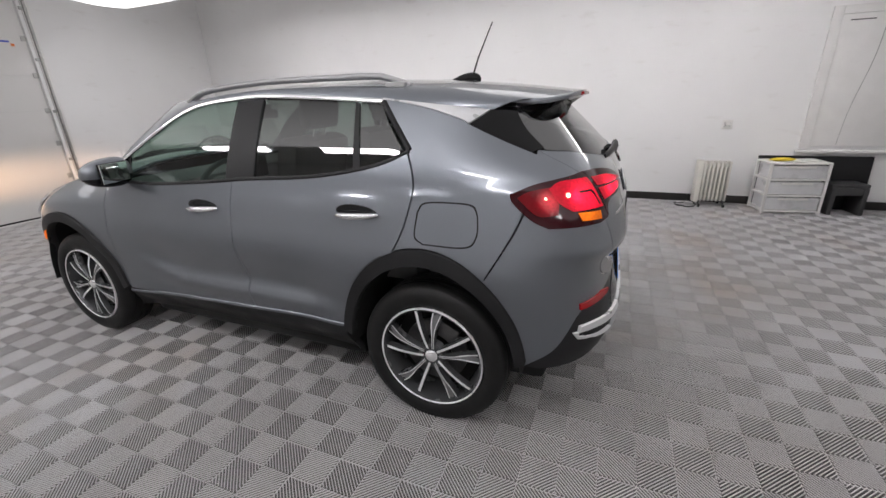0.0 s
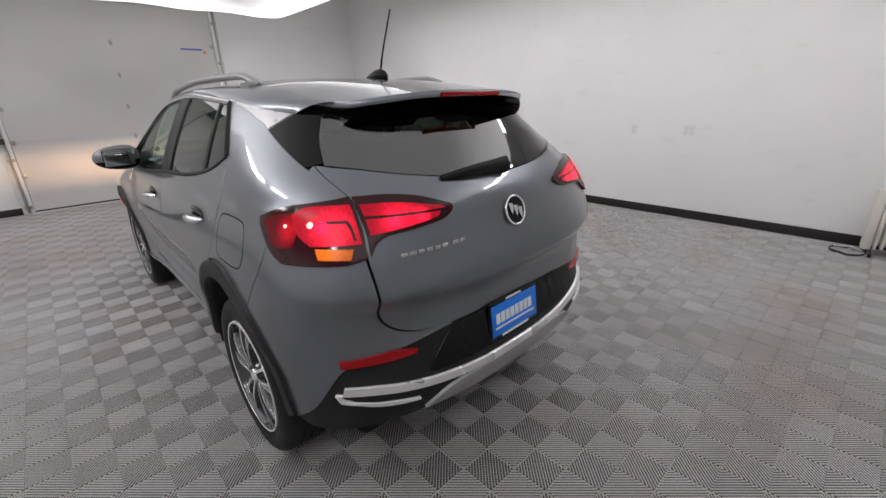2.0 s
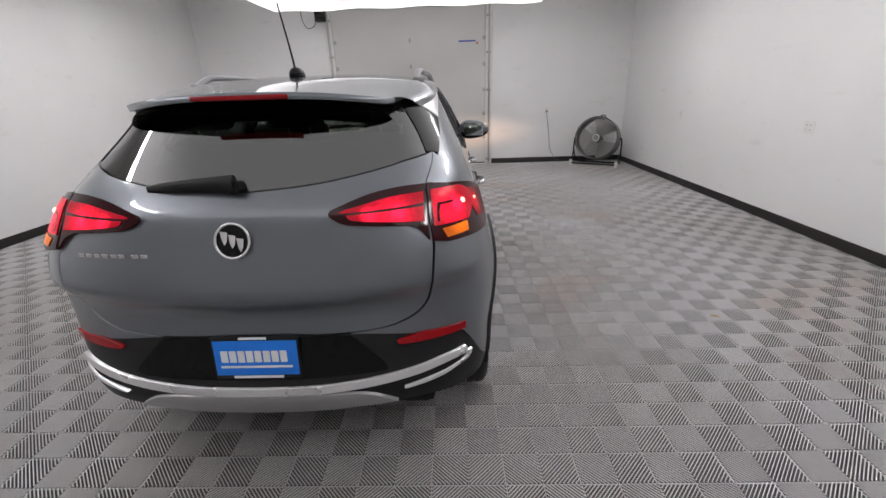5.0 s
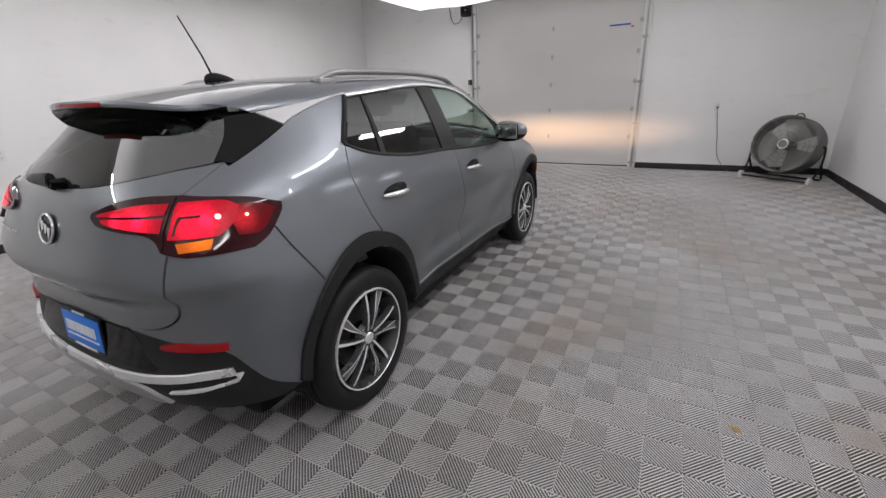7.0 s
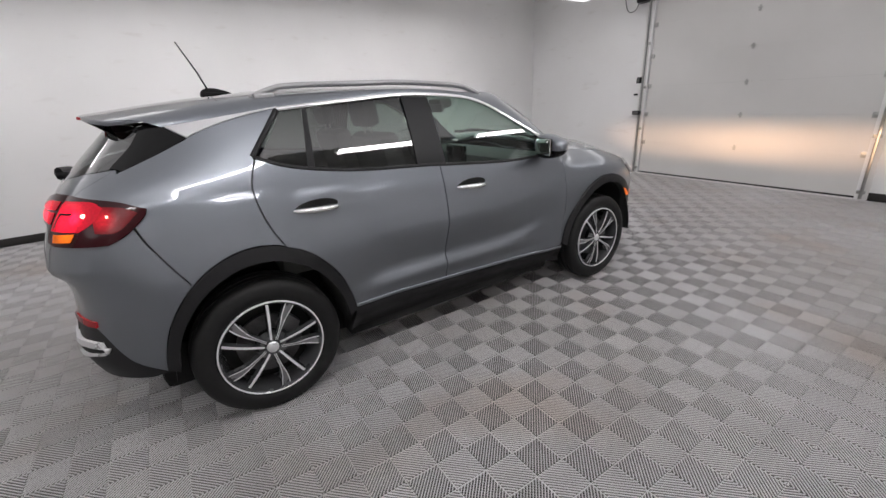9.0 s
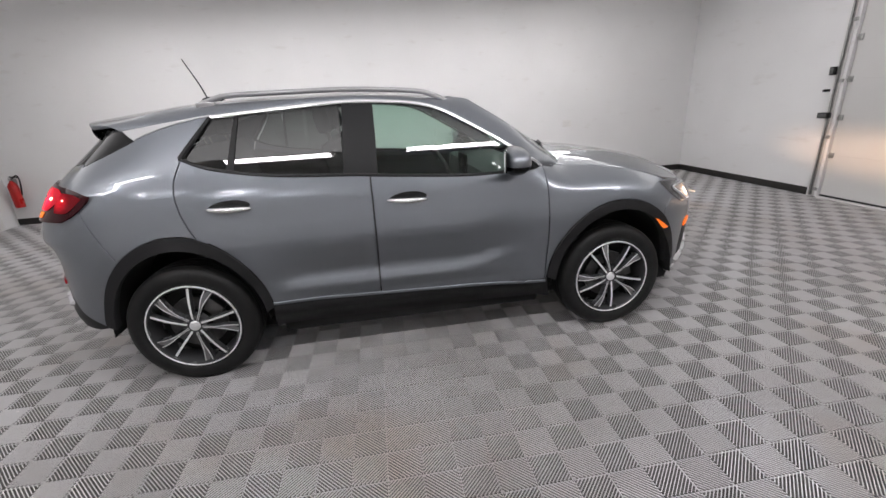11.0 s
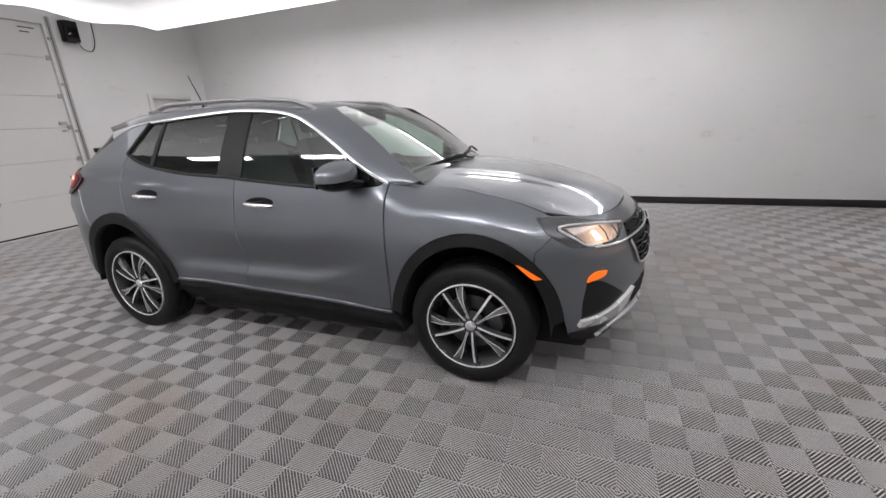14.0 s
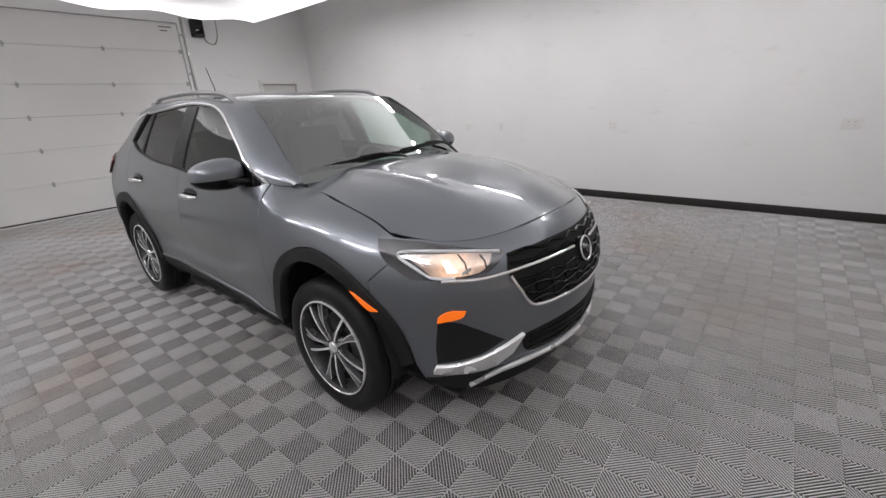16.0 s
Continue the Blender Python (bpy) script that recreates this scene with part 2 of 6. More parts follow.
# ---- cloth canopy and ceiling lamps ----
def canopy():
    """A white cloth stretched flat under the ceiling lamps, sagging between its edges."""
    x0, x1, y0, y1, z = -2.45, 2.45, -4.75, 5.15, 2.93
    bm = bmesh.new()
    nx, ny = 28, 48
    grid = []
    for j in range(ny + 1):
        row = []
        for i in range(nx + 1):
            u, v = i / nx * 2 - 1, j / ny * 2 - 1
            round_off = 1 - 0.06 * (u * u * v * v) ** 2
            sag = 0.03 * math.sin(i * 0.9) * math.cos(j * 0.5) - 0.05 * abs(u * v) ** 3
            row.append(bm.verts.new(((x0 + x1) / 2 + u * (x1 - x0) / 2 * round_off, (y0 + y1) / 2 + v * (y1 - y0) / 2 * round_off, z + sag)))
        grid.append(row)
    for j in range(ny):
        for i in range(nx):
            bm.faces.new((grid[j][i], grid[j][i + 1], grid[j + 1][i + 1], grid[j + 1][i]))
    bmesh.ops.solidify(bm, geom=bm.faces[:], thickness=0.012)
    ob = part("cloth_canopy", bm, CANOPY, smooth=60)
    return tagged(ob, "large white translucent cloth with a painted glow, hung under the ceiling", "canopy")


canopy_ob = canopy()
for x in (-2.2, 2.2):
    for y in (-4.3, 0.2, 4.7):
        part("canopy_cord", rod((x, y, 2.93), (x, y, CEIL), 0.004, 6), WHITE_PLASTIC, canopy_ob)

LAMP_HEIGHT = 3.12


def strip_lamp(x, y, group):
    lamp = thing("ceiling_lamp", "long white strip lamp hung beside the cloth, lit", "lamp", group, place=pose(x, y, LAMP_HEIGHT))
    trough = bmesh.new()
    add_box(trough, (-0.095, -0.62, 0.03), (0.095, 0.62, 0.07), 0.006)
    for s in (-1, 1):
        add_box(trough, (min(s * 0.095, s * 0.086), -0.62, 0.0), (max(s * 0.095, s * 0.086), 0.62, 0.03))
    part("housing", trough, ALUMINIUM, lamp)
    part("diffuser", box((-0.08, -0.60, 0.008), (0.08, 0.60, 0.029), 0.006), TUBE, lamp, "lit white cover")
    for end in (-0.5, 0.5):
        part("hanger", rod((0, end, 0.07), (0, end, CEIL - LAMP_HEIGHT), 0.004, 6), WHITE_PLASTIC, lamp)
    return lamp


for x in (-2.76, 2.76):
    for y in (-3.4, -1.3, 0.8, 2.9):
        strip_lamp(x, y, "strip lamps along the walls")
# ---- car materials ----
def car_paint():
    n = Nodes("steel_grey_metallic_paint")
    flake = n.noise(2600.0, 1.0)
    broad = n.noise(2.2, 3.0)
    tone = n.mix(0.35, n.ramp(flake, (0.135, 0.147, 0.166), (0.216, 0.233, 0.262)), n.ramp(broad, (0.165, 0.179, 0.201), (0.187, 0.203, 0.227)))
    n.bump(n.noise(900.0, 1.0), 0.015, 0.0003)
    return n.set(Base_Color=tone, Metallic=0.80, Roughness=0.34, Coat_Weight=1.0, Coat_Roughness=0.02, Coat_IOR=1.5)


def pane(name, tint, gloss_level=0.05):
    """Thin clear or tinted glass: a see-through sheet whose mirror gloss grows towards grazing angles."""
    n = Nodes(name)
    n.tree.nodes.remove(n.bsdf)
    clear, gloss = n.add("BsdfTransparent"), n.add("BsdfGlossy", Roughness=0.01)
    clear.inputs[0].default_value = (*tint, 1)
    facing = n.add("LayerWeight", Blend=0.5)
    steep, amount = n.add("Math"), n.add("Math")
    steep.operation, amount.operation = "POWER", "MULTIPLY_ADD"
    n.link(facing.outputs["Facing"], steep.inputs[0])
    steep.inputs[1].default_value = 4.5
    n.link(steep.outputs[0], amount.inputs[0])
    amount.inputs[1].default_value, amount.inputs[2].default_value = 1 - gloss_level, gloss_level
    mixer = n.add("MixShader")
    n.link(amount.outputs[0], mixer.inputs[0])
    n.link(clear.outputs[0], mixer.inputs[1])
    n.link(gloss.outputs[0], mixer.inputs[2])
    n.link(mixer.outputs[0], n.out.inputs[0])
    return n.mat


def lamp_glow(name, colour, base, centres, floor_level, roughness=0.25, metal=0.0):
    """A lens or bowl with bulb light painted as emission: bright round each centre (x, y, z, spread, strength), dim
    further off.
    """
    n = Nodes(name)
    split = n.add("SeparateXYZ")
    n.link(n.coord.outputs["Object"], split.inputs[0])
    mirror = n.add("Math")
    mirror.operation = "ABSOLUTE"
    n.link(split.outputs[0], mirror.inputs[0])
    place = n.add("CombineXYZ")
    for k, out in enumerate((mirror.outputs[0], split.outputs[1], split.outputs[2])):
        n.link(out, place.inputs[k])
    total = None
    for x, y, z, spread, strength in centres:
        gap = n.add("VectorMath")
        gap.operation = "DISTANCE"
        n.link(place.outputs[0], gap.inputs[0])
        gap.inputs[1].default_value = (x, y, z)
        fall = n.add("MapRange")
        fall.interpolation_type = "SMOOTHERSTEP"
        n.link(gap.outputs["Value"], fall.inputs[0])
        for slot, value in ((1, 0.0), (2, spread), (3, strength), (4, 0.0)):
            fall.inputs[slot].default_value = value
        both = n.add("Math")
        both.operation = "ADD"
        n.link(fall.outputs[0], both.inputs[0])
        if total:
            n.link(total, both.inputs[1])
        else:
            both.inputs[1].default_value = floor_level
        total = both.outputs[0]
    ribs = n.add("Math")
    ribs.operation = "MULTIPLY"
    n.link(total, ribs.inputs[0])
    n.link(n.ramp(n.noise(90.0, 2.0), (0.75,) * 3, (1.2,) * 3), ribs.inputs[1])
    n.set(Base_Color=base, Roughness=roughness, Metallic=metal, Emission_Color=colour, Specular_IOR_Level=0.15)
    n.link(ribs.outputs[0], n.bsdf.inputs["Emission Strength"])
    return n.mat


PAINT = car_paint()
CLADDING = surface("grained_black_plastic", (0.017, 0.017, 0.018), 0.5, vary=0.15, grain=700, bump=0.3, distance=0.0006, spec=0.2)
GLOSS_BLACK = surface("gloss_black_plastic", (0.004, 0.004, 0.0045), 0.10, vary=0.1, bump=0.0, spec=0.25)
CHROME = surface("polished_chrome", (0.78, 0.78, 0.79), 0.10, 1.0, vary=0.03, bump=0.0)
SATIN = surface("satin_silver_trim", (0.74, 0.74, 0.75), 0.30, 0.6, vary=0.05, bump=0.03)
WEDGE = surface("satin_pillar_wedge", (0.58, 0.58, 0.59), 0.30, 0.35, vary=0.05, bump=0.03)
RAIL = surface("satin_grey_rail", (0.42, 0.42, 0.43), 0.34, 0.85, vary=0.05, bump=0.03)
SKID = surface("silver_plastic_skid_plate", (0.40, 0.40, 0.41), 0.38, 0.5, vary=0.06, bump=0.06)
MACHINED = surface("machined_aluminium", (0.82, 0.82, 0.83), 0.32, 0.35, vary=0.08, scale=40, bump=0.05)
RIM_DARK = surface("dark_grey_wheel_paint", (0.085, 0.087, 0.09), 0.26, 0.5, vary=0.15)
RIM_GREY = surface("satin_grey_wheel_paint", (0.20, 0.20, 0.205), 0.30, 0.6, vary=0.1)
RUBBER = surface("black_tyre_rubber", (0.012, 0.012, 0.012), 0.5, vary=0.3, scale=25, grain=300, bump=0.25, spec=0.22)
DISC = surface("worn_brake_steel", (0.10, 0.10, 0.10), 0.35, 0.9, vary=0.2, scale=30)
FABRIC = surface("dark_grey_seat_fabric", (0.12, 0.12, 0.12), 0.85, vary=0.2, grain=400, bump=0.4)
CABIN = surface("dark_cabin_plastic", (0.085, 0.085, 0.086), 0.65, vary=0.2, grain=300, bump=0.3)
LIGHT_CABIN = surface("grey_cabin_lining", (0.40, 0.40, 0.385), 0.85, vary=0.1, bump=0.1)
# near-black underbody colour, also painted on flat sheets as shade in openings
VOID = surface("underbody_and_shade_black", (0.006, 0.006, 0.006), 0.9)
GLASS_CLEAR = pane("green_tinted_windscreen", (0.80, 0.92, 0.86), 0.27)
GLASS_FRONT = pane("light_tinted_glass", (0.56, 0.71, 0.64), 0.08)
GLASS_DARK = pane("dark_privacy_glass", (0.20, 0.23, 0.215), 0.10)
GLASS_REAR = pane("grey_privacy_rear_glass", (0.20, 0.22, 0.21), 0.22)
MIRROR_GLASS = surface("mirror_glass", (0.75, 0.78, 0.77), 0.02, 1.0, vary=0.01, bump=0.0)
LENS = pane("clear_headlamp_lens", (0.93, 0.93, 0.94), 0.04)
SMOKED = surface("dark_red_smoked_lens", (0.030, 0.004, 0.006), 0.10, vary=0.1, bump=0.0, spec=0.35)
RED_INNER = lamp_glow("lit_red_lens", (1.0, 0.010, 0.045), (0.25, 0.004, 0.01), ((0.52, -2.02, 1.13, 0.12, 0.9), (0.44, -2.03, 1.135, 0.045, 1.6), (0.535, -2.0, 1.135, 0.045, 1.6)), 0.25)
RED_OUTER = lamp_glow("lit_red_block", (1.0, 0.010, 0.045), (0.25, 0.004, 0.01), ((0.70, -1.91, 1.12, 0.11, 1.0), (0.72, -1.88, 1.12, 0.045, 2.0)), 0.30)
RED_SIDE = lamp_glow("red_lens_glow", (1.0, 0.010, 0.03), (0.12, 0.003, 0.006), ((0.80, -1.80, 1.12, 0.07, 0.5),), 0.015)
RED_HOT = glowing("bright_red_bulb", (1.0, 0.30, 0.22), 6.0, (0.4, 0.05, 0.05))
AMBER = glowing("lit_amber_lens", (1.0, 0.17, 0.004), 0.62, (0.5, 0.10, 0.01))
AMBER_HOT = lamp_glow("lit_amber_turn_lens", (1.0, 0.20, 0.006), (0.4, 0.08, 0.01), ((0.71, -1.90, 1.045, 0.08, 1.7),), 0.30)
REFLECTOR = surface("dark_red_reflector", (0.30, 0.006, 0.010), 0.2, vary=0.1, bump=0.0, spec=0.25)
LAMP_WARM = lamp_glow("warm_lit_headlamp", (1.0, 0.60, 0.38), (0.55, 0.50, 0.47), ((0.66, 1.93, 0.84, 0.15, 0.85), (0.56, 2.0, 0.84, 0.05, 0.35)), 0.09, 0.15, 0.85)
LAMP_GREY = surface("dark_chrome_lamp_housing", (0.15, 0.15, 0.155), 0.12, 0.8, vary=0.1, scale=25, bump=0.0)
LAMP_HOT = glowing("headlamp_hot_spot", (1.0, 0.85, 0.65), 7.0)
BLUE_PLATE = surface("blue_plate_print", (0.008, 0.20, 0.80), 0.35, vary=0.05, bump=0.0)
PLATE_WHITE = surface("white_plate_print", (0.78, 0.78, 0.80), 0.4, vary=0.02, bump=0.0)


# ---- car surfaces: x to the car's right, y forward, z up, axles at y = +-1.298 ----
def through_points(*pairs):
    """A smooth, monotone curve through a few control points, as a function."""
    xs, ys = [p[0] for p in pairs], [p[1] for p in pairs]
    d = [(ys[i + 1] - ys[i]) / (xs[i + 1] - xs[i]) for i in range(len(xs) - 1)]
    m = [d[0]] + [0.0 if d[i - 1] * d[i] <= 0 else 2 * d[i - 1] * d[i] / (d[i - 1] + d[i]) for i in range(1, len(d))] + [d[-1]]

    def f(x):
        if x <= xs[0]:
            return ys[0] + m[0] * (x - xs[0])
        if x >= xs[-1]:
            return ys[-1] + m[-1] * (x - xs[-1])
        i = 0
        while x > xs[i + 1]:
            i += 1
        h = xs[i + 1] - xs[i]
        t = (x - xs[i]) / h
        return ((1 + 2 * t) * (1 - t) ** 2 * ys[i] + t * (1 - t) ** 2 * h * m[i]
                + t * t * (3 - 2 * t) * ys[i + 1] + t * t * (t - 1) * h * m[i + 1])

    return f


def ease(x, a, b):
    t = min(1.0, max(0.0, (x - a) / (b - a)))
    return t * t * (3 - 2 * t)


AXLE, HUB = 1.298, 0.338
WIDTH = through_points((0.16, 0.79), (0.30, 0.834), (0.42, 0.852), (0.55, 0.857), (0.70, 0.877), (0.80, 0.884), (0.88, 0.877), (0.95, 0.864), (1.03, 0.847),
                       (1.10, 0.822), (1.20, 0.786), (1.30, 0.742), (1.40, 0.692), (1.50, 0.636), (1.58, 0.58))
NOSE = through_points((0.18, 2.09), (0.30, 2.155), (0.36, 2.185), (0.45, 2.20), (0.60, 2.215), (0.72, 2.205), (0.80, 2.175), (0.87, 2.13),
                      (0.92, 2.085), (0.96, 2.04), (1.02, 1.95))
TAIL = through_points((0.20, -1.96), (0.30, -2.02), (0.40, -2.07), (0.48, -2.095), (0.55, -2.085), (0.62, -2.070), (0.70, -2.058), (0.775, -2.050), (0.835, -2.056),
                      (0.90, -2.062), (0.98, -2.062), (1.07, -2.050), (1.14, -2.028), (1.20, -1.99), (1.30, -1.90), (1.40, -1.80), (1.50, -1.70), (1.58, -1.62))
TAIL_Q = through_points((0.6, 7.6), (1.0, 7.6), (1.15, 6.3), (1.30, 4.6), (1.50, 3.6))
HOOD_EDGE = through_points((0.70, 1.10), (1.0, 1.085), (1.2, 1.072), (1.4, 1.043), (1.55, 1.003), (1.68, 0.955), (1.85, 0.89), (2.05, 0.82))
FENDER_ROUND = through_points((0.9, 0.20), (1.0, 0.19), (1.2, 0.15), (1.4, 0.118), (1.55, 0.098), (1.68, 0.055), (1.85, 0.03), (2.05, 0.02))
REAR_START, FRONT_START = -1.0, 1.2
REAR_SPAN, REAR_KNEE, FRONT_SPAN, FRONT_KNEE = 1.8, 0.53, 1.5, 0.544


def side_width(y, z):
    """Half the body's width on its side."""
    w = WIDTH(z)
    doors = ease(y, -0.9, -0.55) * (1 - ease(y, 0.35, 0.80))
    ledge = 0.60 + 0.10 * ease(y, 0.25, 0.80)
    w -= 0.034 * ease(z, ledge - 0.085, ledge) * (1 - ease(z, ledge, ledge + 0.22)) * doors
    w -= 0.018 * ease(0.52 - z, 0.0, 0.08) * doors
    w -= 0.075 * ease(0.40 - z, 0.0, 0.15) * ease(y, -0.95, -0.80) * (1 - ease(y, 0.80, 0.95))
    crease, fade = 1.138 - 0.082 * (y + 1.57), 1 - ease(y, -1.0, -0.35)
    if fade > 0:
        over = z - crease
        w += 0.005 * fade * math.exp(-((over / (0.016 if over > 0 else 0.07)) ** 2))
    w -= 0.04 * ease(-y, 1.05, 1.75) * ease(z, 1.18, 1.42)
    front = ease(y, 0.74, 1.05)
    if front > 0:
        top = HOOD_EDGE(y)
        d = (z - (top - 0.15)) / 0.15
        if d > 0:
            w -= front * FENDER_ROUND(y) * d ** 2.3
    for cy in (-AXLE, AXLE):
        w += 0.010 * (1 - ease(math.hypot(y - cy, z - HUB), 0.50, 0.80))
    return w


def rear_ratio(t, z):
    q = TAIL_Q(z)
    if t <= REAR_KNEE:
        ry = 0.9 * t / REAR_KNEE
        return (1 - ry ** q) ** (1 / 3), ry
    rx = (1 - 0.9 ** q) ** (1 / 3) * max(0.0, 1 - (t - REAR_KNEE) / (1 - REAR_KNEE))
    return rx, (1 - rx ** 3) ** (1 / q)


def front_ratio(t, z):
    if t <= FRONT_KNEE:
        ry = 0.8 * t / FRONT_KNEE
        return (1 - ry ** 3) ** (1 / 1.9), ry
    rx = (1 - 0.8 ** 3) ** (1 / 1.9) * max(0.0, 1 - (t - FRONT_KNEE) / (1 - FRONT_KNEE))
    return rx, (1 - rx ** 1.9) ** (1 / 3)


def body(u, z):
    """The body's right half: u runs along its outline from nose to tail, z is the height."""
    if u > -REAR_START:
        rx, ry = rear_ratio(min(1.0, (u + REAR_START) / REAR_SPAN), z)
        y = REAR_START + (TAIL(z) - REAR_START) * ry
        x = side_width(y, z) * rx
        over = z - (0.865 + 0.06 * (x / 0.8) ** 2)
        swell = ease(ry, 0.55, 0.95) * math.exp(-((over / (0.13 if over > 0 else 0.042)) ** 2))
        return Vector((x, y - 0.042 * swell, z))
    if u < -FRONT_START:
        rx, ry = front_ratio(min(1.0, (-u - FRONT_START) / FRONT_SPAN), z)
        y = FRONT_START + (NOSE(z) - FRONT_START) * ry
        return Vector((side_width(y, z) * rx, y, z))
    return Vector((side_width(-u, z), -u, z))


def on_side(y, z):
    if y < REAR_START:
        ry = (y - REAR_START) / (TAIL(z) - REAR_START)
        q = TAIL_Q(z)
        if ry <= 0.9:
            return -REAR_START + REAR_SPAN * REAR_KNEE * ry / 0.9, z
        rx = (1 - min(1, ry) ** q) ** (1 / 3) / (1 - 0.9 ** q) ** (1 / 3)
        return -REAR_START + REAR_SPAN * (REAR_KNEE + (1 - REAR_KNEE) * (1 - rx)), z
    if y > FRONT_START:
        ry = (y - FRONT_START) / (NOSE(z) - FRONT_START)
        if ry <= 0.8:
            return -FRONT_START - FRONT_SPAN * FRONT_KNEE * ry / 0.8, z
        rx = (1 - min(1, ry) ** 3) ** (1 / 1.9) / (1 - 0.8 ** 3) ** (1 / 1.9)
        return -FRONT_START - FRONT_SPAN * (FRONT_KNEE + (1 - FRONT_KNEE) * (1 - rx)), z
    return -y, z


def across(x, z, lo, hi):
    """The u between lo and hi at which the body is x wide."""
    for _ in range(40):
        mid = (lo + hi) / 2
        if body(mid, z).x > x:
            lo = mid
        else:
            hi = mid
    return (lo + hi) / 2, z


def S(*flat):
    return [on_side(flat[i], flat[i + 1]) for i in range(0, len(flat), 2)]


def R(*flat):
    return [across(flat[i], flat[i + 1], 1.3, 2.8) if flat[i] > 0 else (2.8, flat[i + 1]) for i in range(0, len(flat), 2)]


def F(*flat):
    return [across(flat[i], flat[i + 1], -1.5, -2.7) if flat[i] > 0 else (-2.7, flat[i + 1]) for i in range(0, len(flat), 2)]


LIP = through_points((0.0, 0.946), (0.12, 0.943), (0.34, 0.930), (0.50, 0.921), (0.60, 0.924), (0.70, 0.945))
LIP_LINE = {}


def lip(x):
    """The front edge of the bonnet at x: the place on the nose under it."""
    key = round(min(abs(x), 0.70), 2)
    if key not in LIP_LINE:
        LIP_LINE[key] = body(*F(key, LIP(key))[0])
    return LIP_LINE[key]


def outline(segments, step):
    """A closed 2D line from smooth segments that meet at corners, in even steps."""
    line = []
    for seg in segments:
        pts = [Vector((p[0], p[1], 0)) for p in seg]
        fine = smooth_line(pts, 10) if len(pts) > 2 else pts
        for p in fine:
            if not line or (p - line[-1]).length > 1e-4:
                line.append(p)
    if (line[0] - line[-1]).length < 1e-4:
        line.pop()
    out = []
    for a, b in zip(line, line[1:] + line[:1]):
        n = max(1, math.ceil((b - a).length / step))
        out += [a.lerp(b, k / n) for k in range(n)]
    keep = [out[0]]
    for p in out[1:]:
        if (p - keep[-1]).length > step * 0.25:
            keep.append(p)
    if (keep[0] - keep[-1]).length < step * 0.2:
        keep.pop()
    return [(p.x, p.y) for p in keep]


def within(points, loop):
    """Which of the points lie inside the loop, and how far from its corners."""
    px, py = points[:, 0], points[:, 1]
    inside = np.zeros(len(points), bool)
    a = np.array(loop)
    b = np.roll(a, -1, 0)
    gap = np.full(len(points), 1e9)
    for (x0, y0), (x1, y1) in zip(a, b):
        cross = (y0 > py) != (y1 > py)
        if y0 != y1:
            inside ^= cross & (px < (x1 - x0) * (py - y0) / (y1 - y0) + x0)
        gap = np.minimum(gap, np.hypot(px - x0, py - y0))
    return inside, gap


from mathutils import geometry


def skin_data(segments, surf, step, proud, depth, centre):
    loop = outline(segments, step)
    a = np.array(loop)
    lo, hi = a.min(0), a.max(0)
    gx, gy = np.meshgrid(np.arange(lo[0] + step / 2, hi[0], step), np.arange(lo[1] + step / 2, hi[1], step))
    pts = np.column_stack((gx.ravel(), gy.ravel()))
    if len(pts):
        inside, gap = within(pts, loop)
        pts = pts[inside & (gap > step * 0.6)]
    flat = [Vector(p) for p in loop] + [Vector(p) for p in pts.tolist()]
    n = len(loop)
    out = geometry.delaunay_2d_cdt(flat, [(i, (i + 1) % n) for i in range(n)], [list(range(n))], 1, 1e-6)
    verts2, faces = out[0], [tuple(f) for f in out[2]]
    verts, normals = [], []
    e = 0.004
    for v in verts2:
        p = surf(v.x, v.y)
        pa, pb = surf(v.x + e, v.y), surf(v.x - e, v.y)
        pc, pd = surf(v.x, v.y + e), surf(v.x, v.y - e)
        nn = (pa - pb).cross(pc - pd)
        nn = nn.normalized() if nn.length > 1e-12 else Vector((0, 0, 1))
        if nn.dot(p - centre) < 0:
            nn = -nn
        verts.append(p)
        normals.append(nn)
    faces = [f if (verts[f[1]] - verts[f[0]]).cross(verts[f[2]] - verts[f[0]]).dot(normals[f[0]]) >= 0 else f[::-1] for f in faces]
    verts = [p + nn * proud for p, nn in zip(verts, normals)]
    if depth:
        count = {}
        for f in faces:
            for i in range(len(f)):
                key = (f[i], f[(i + 1) % len(f)])
                count[key] = count.get(key, 0) + 1
        for i, j in [k for k in count if (k[1], k[0]) not in count]:
            if abs(verts[i].x) < 1e-3 and abs(verts[j].x) < 1e-3:
                continue
            side = (verts[j] - verts[i]).cross(normals[i]).normalized()
            base = len(verts)
            verts += [verts[i], verts[j], verts[j] - normals[j] * depth, verts[i] - normals[i] * depth]
            normals += [(side + normals[i]).normalized(), (side + normals[j]).normalized(), side, side]
            faces.append((base + 1, base, base + 3, base + 2))
    return verts, normals, faces


CENTRE = Vector((0, 0, 0.7))


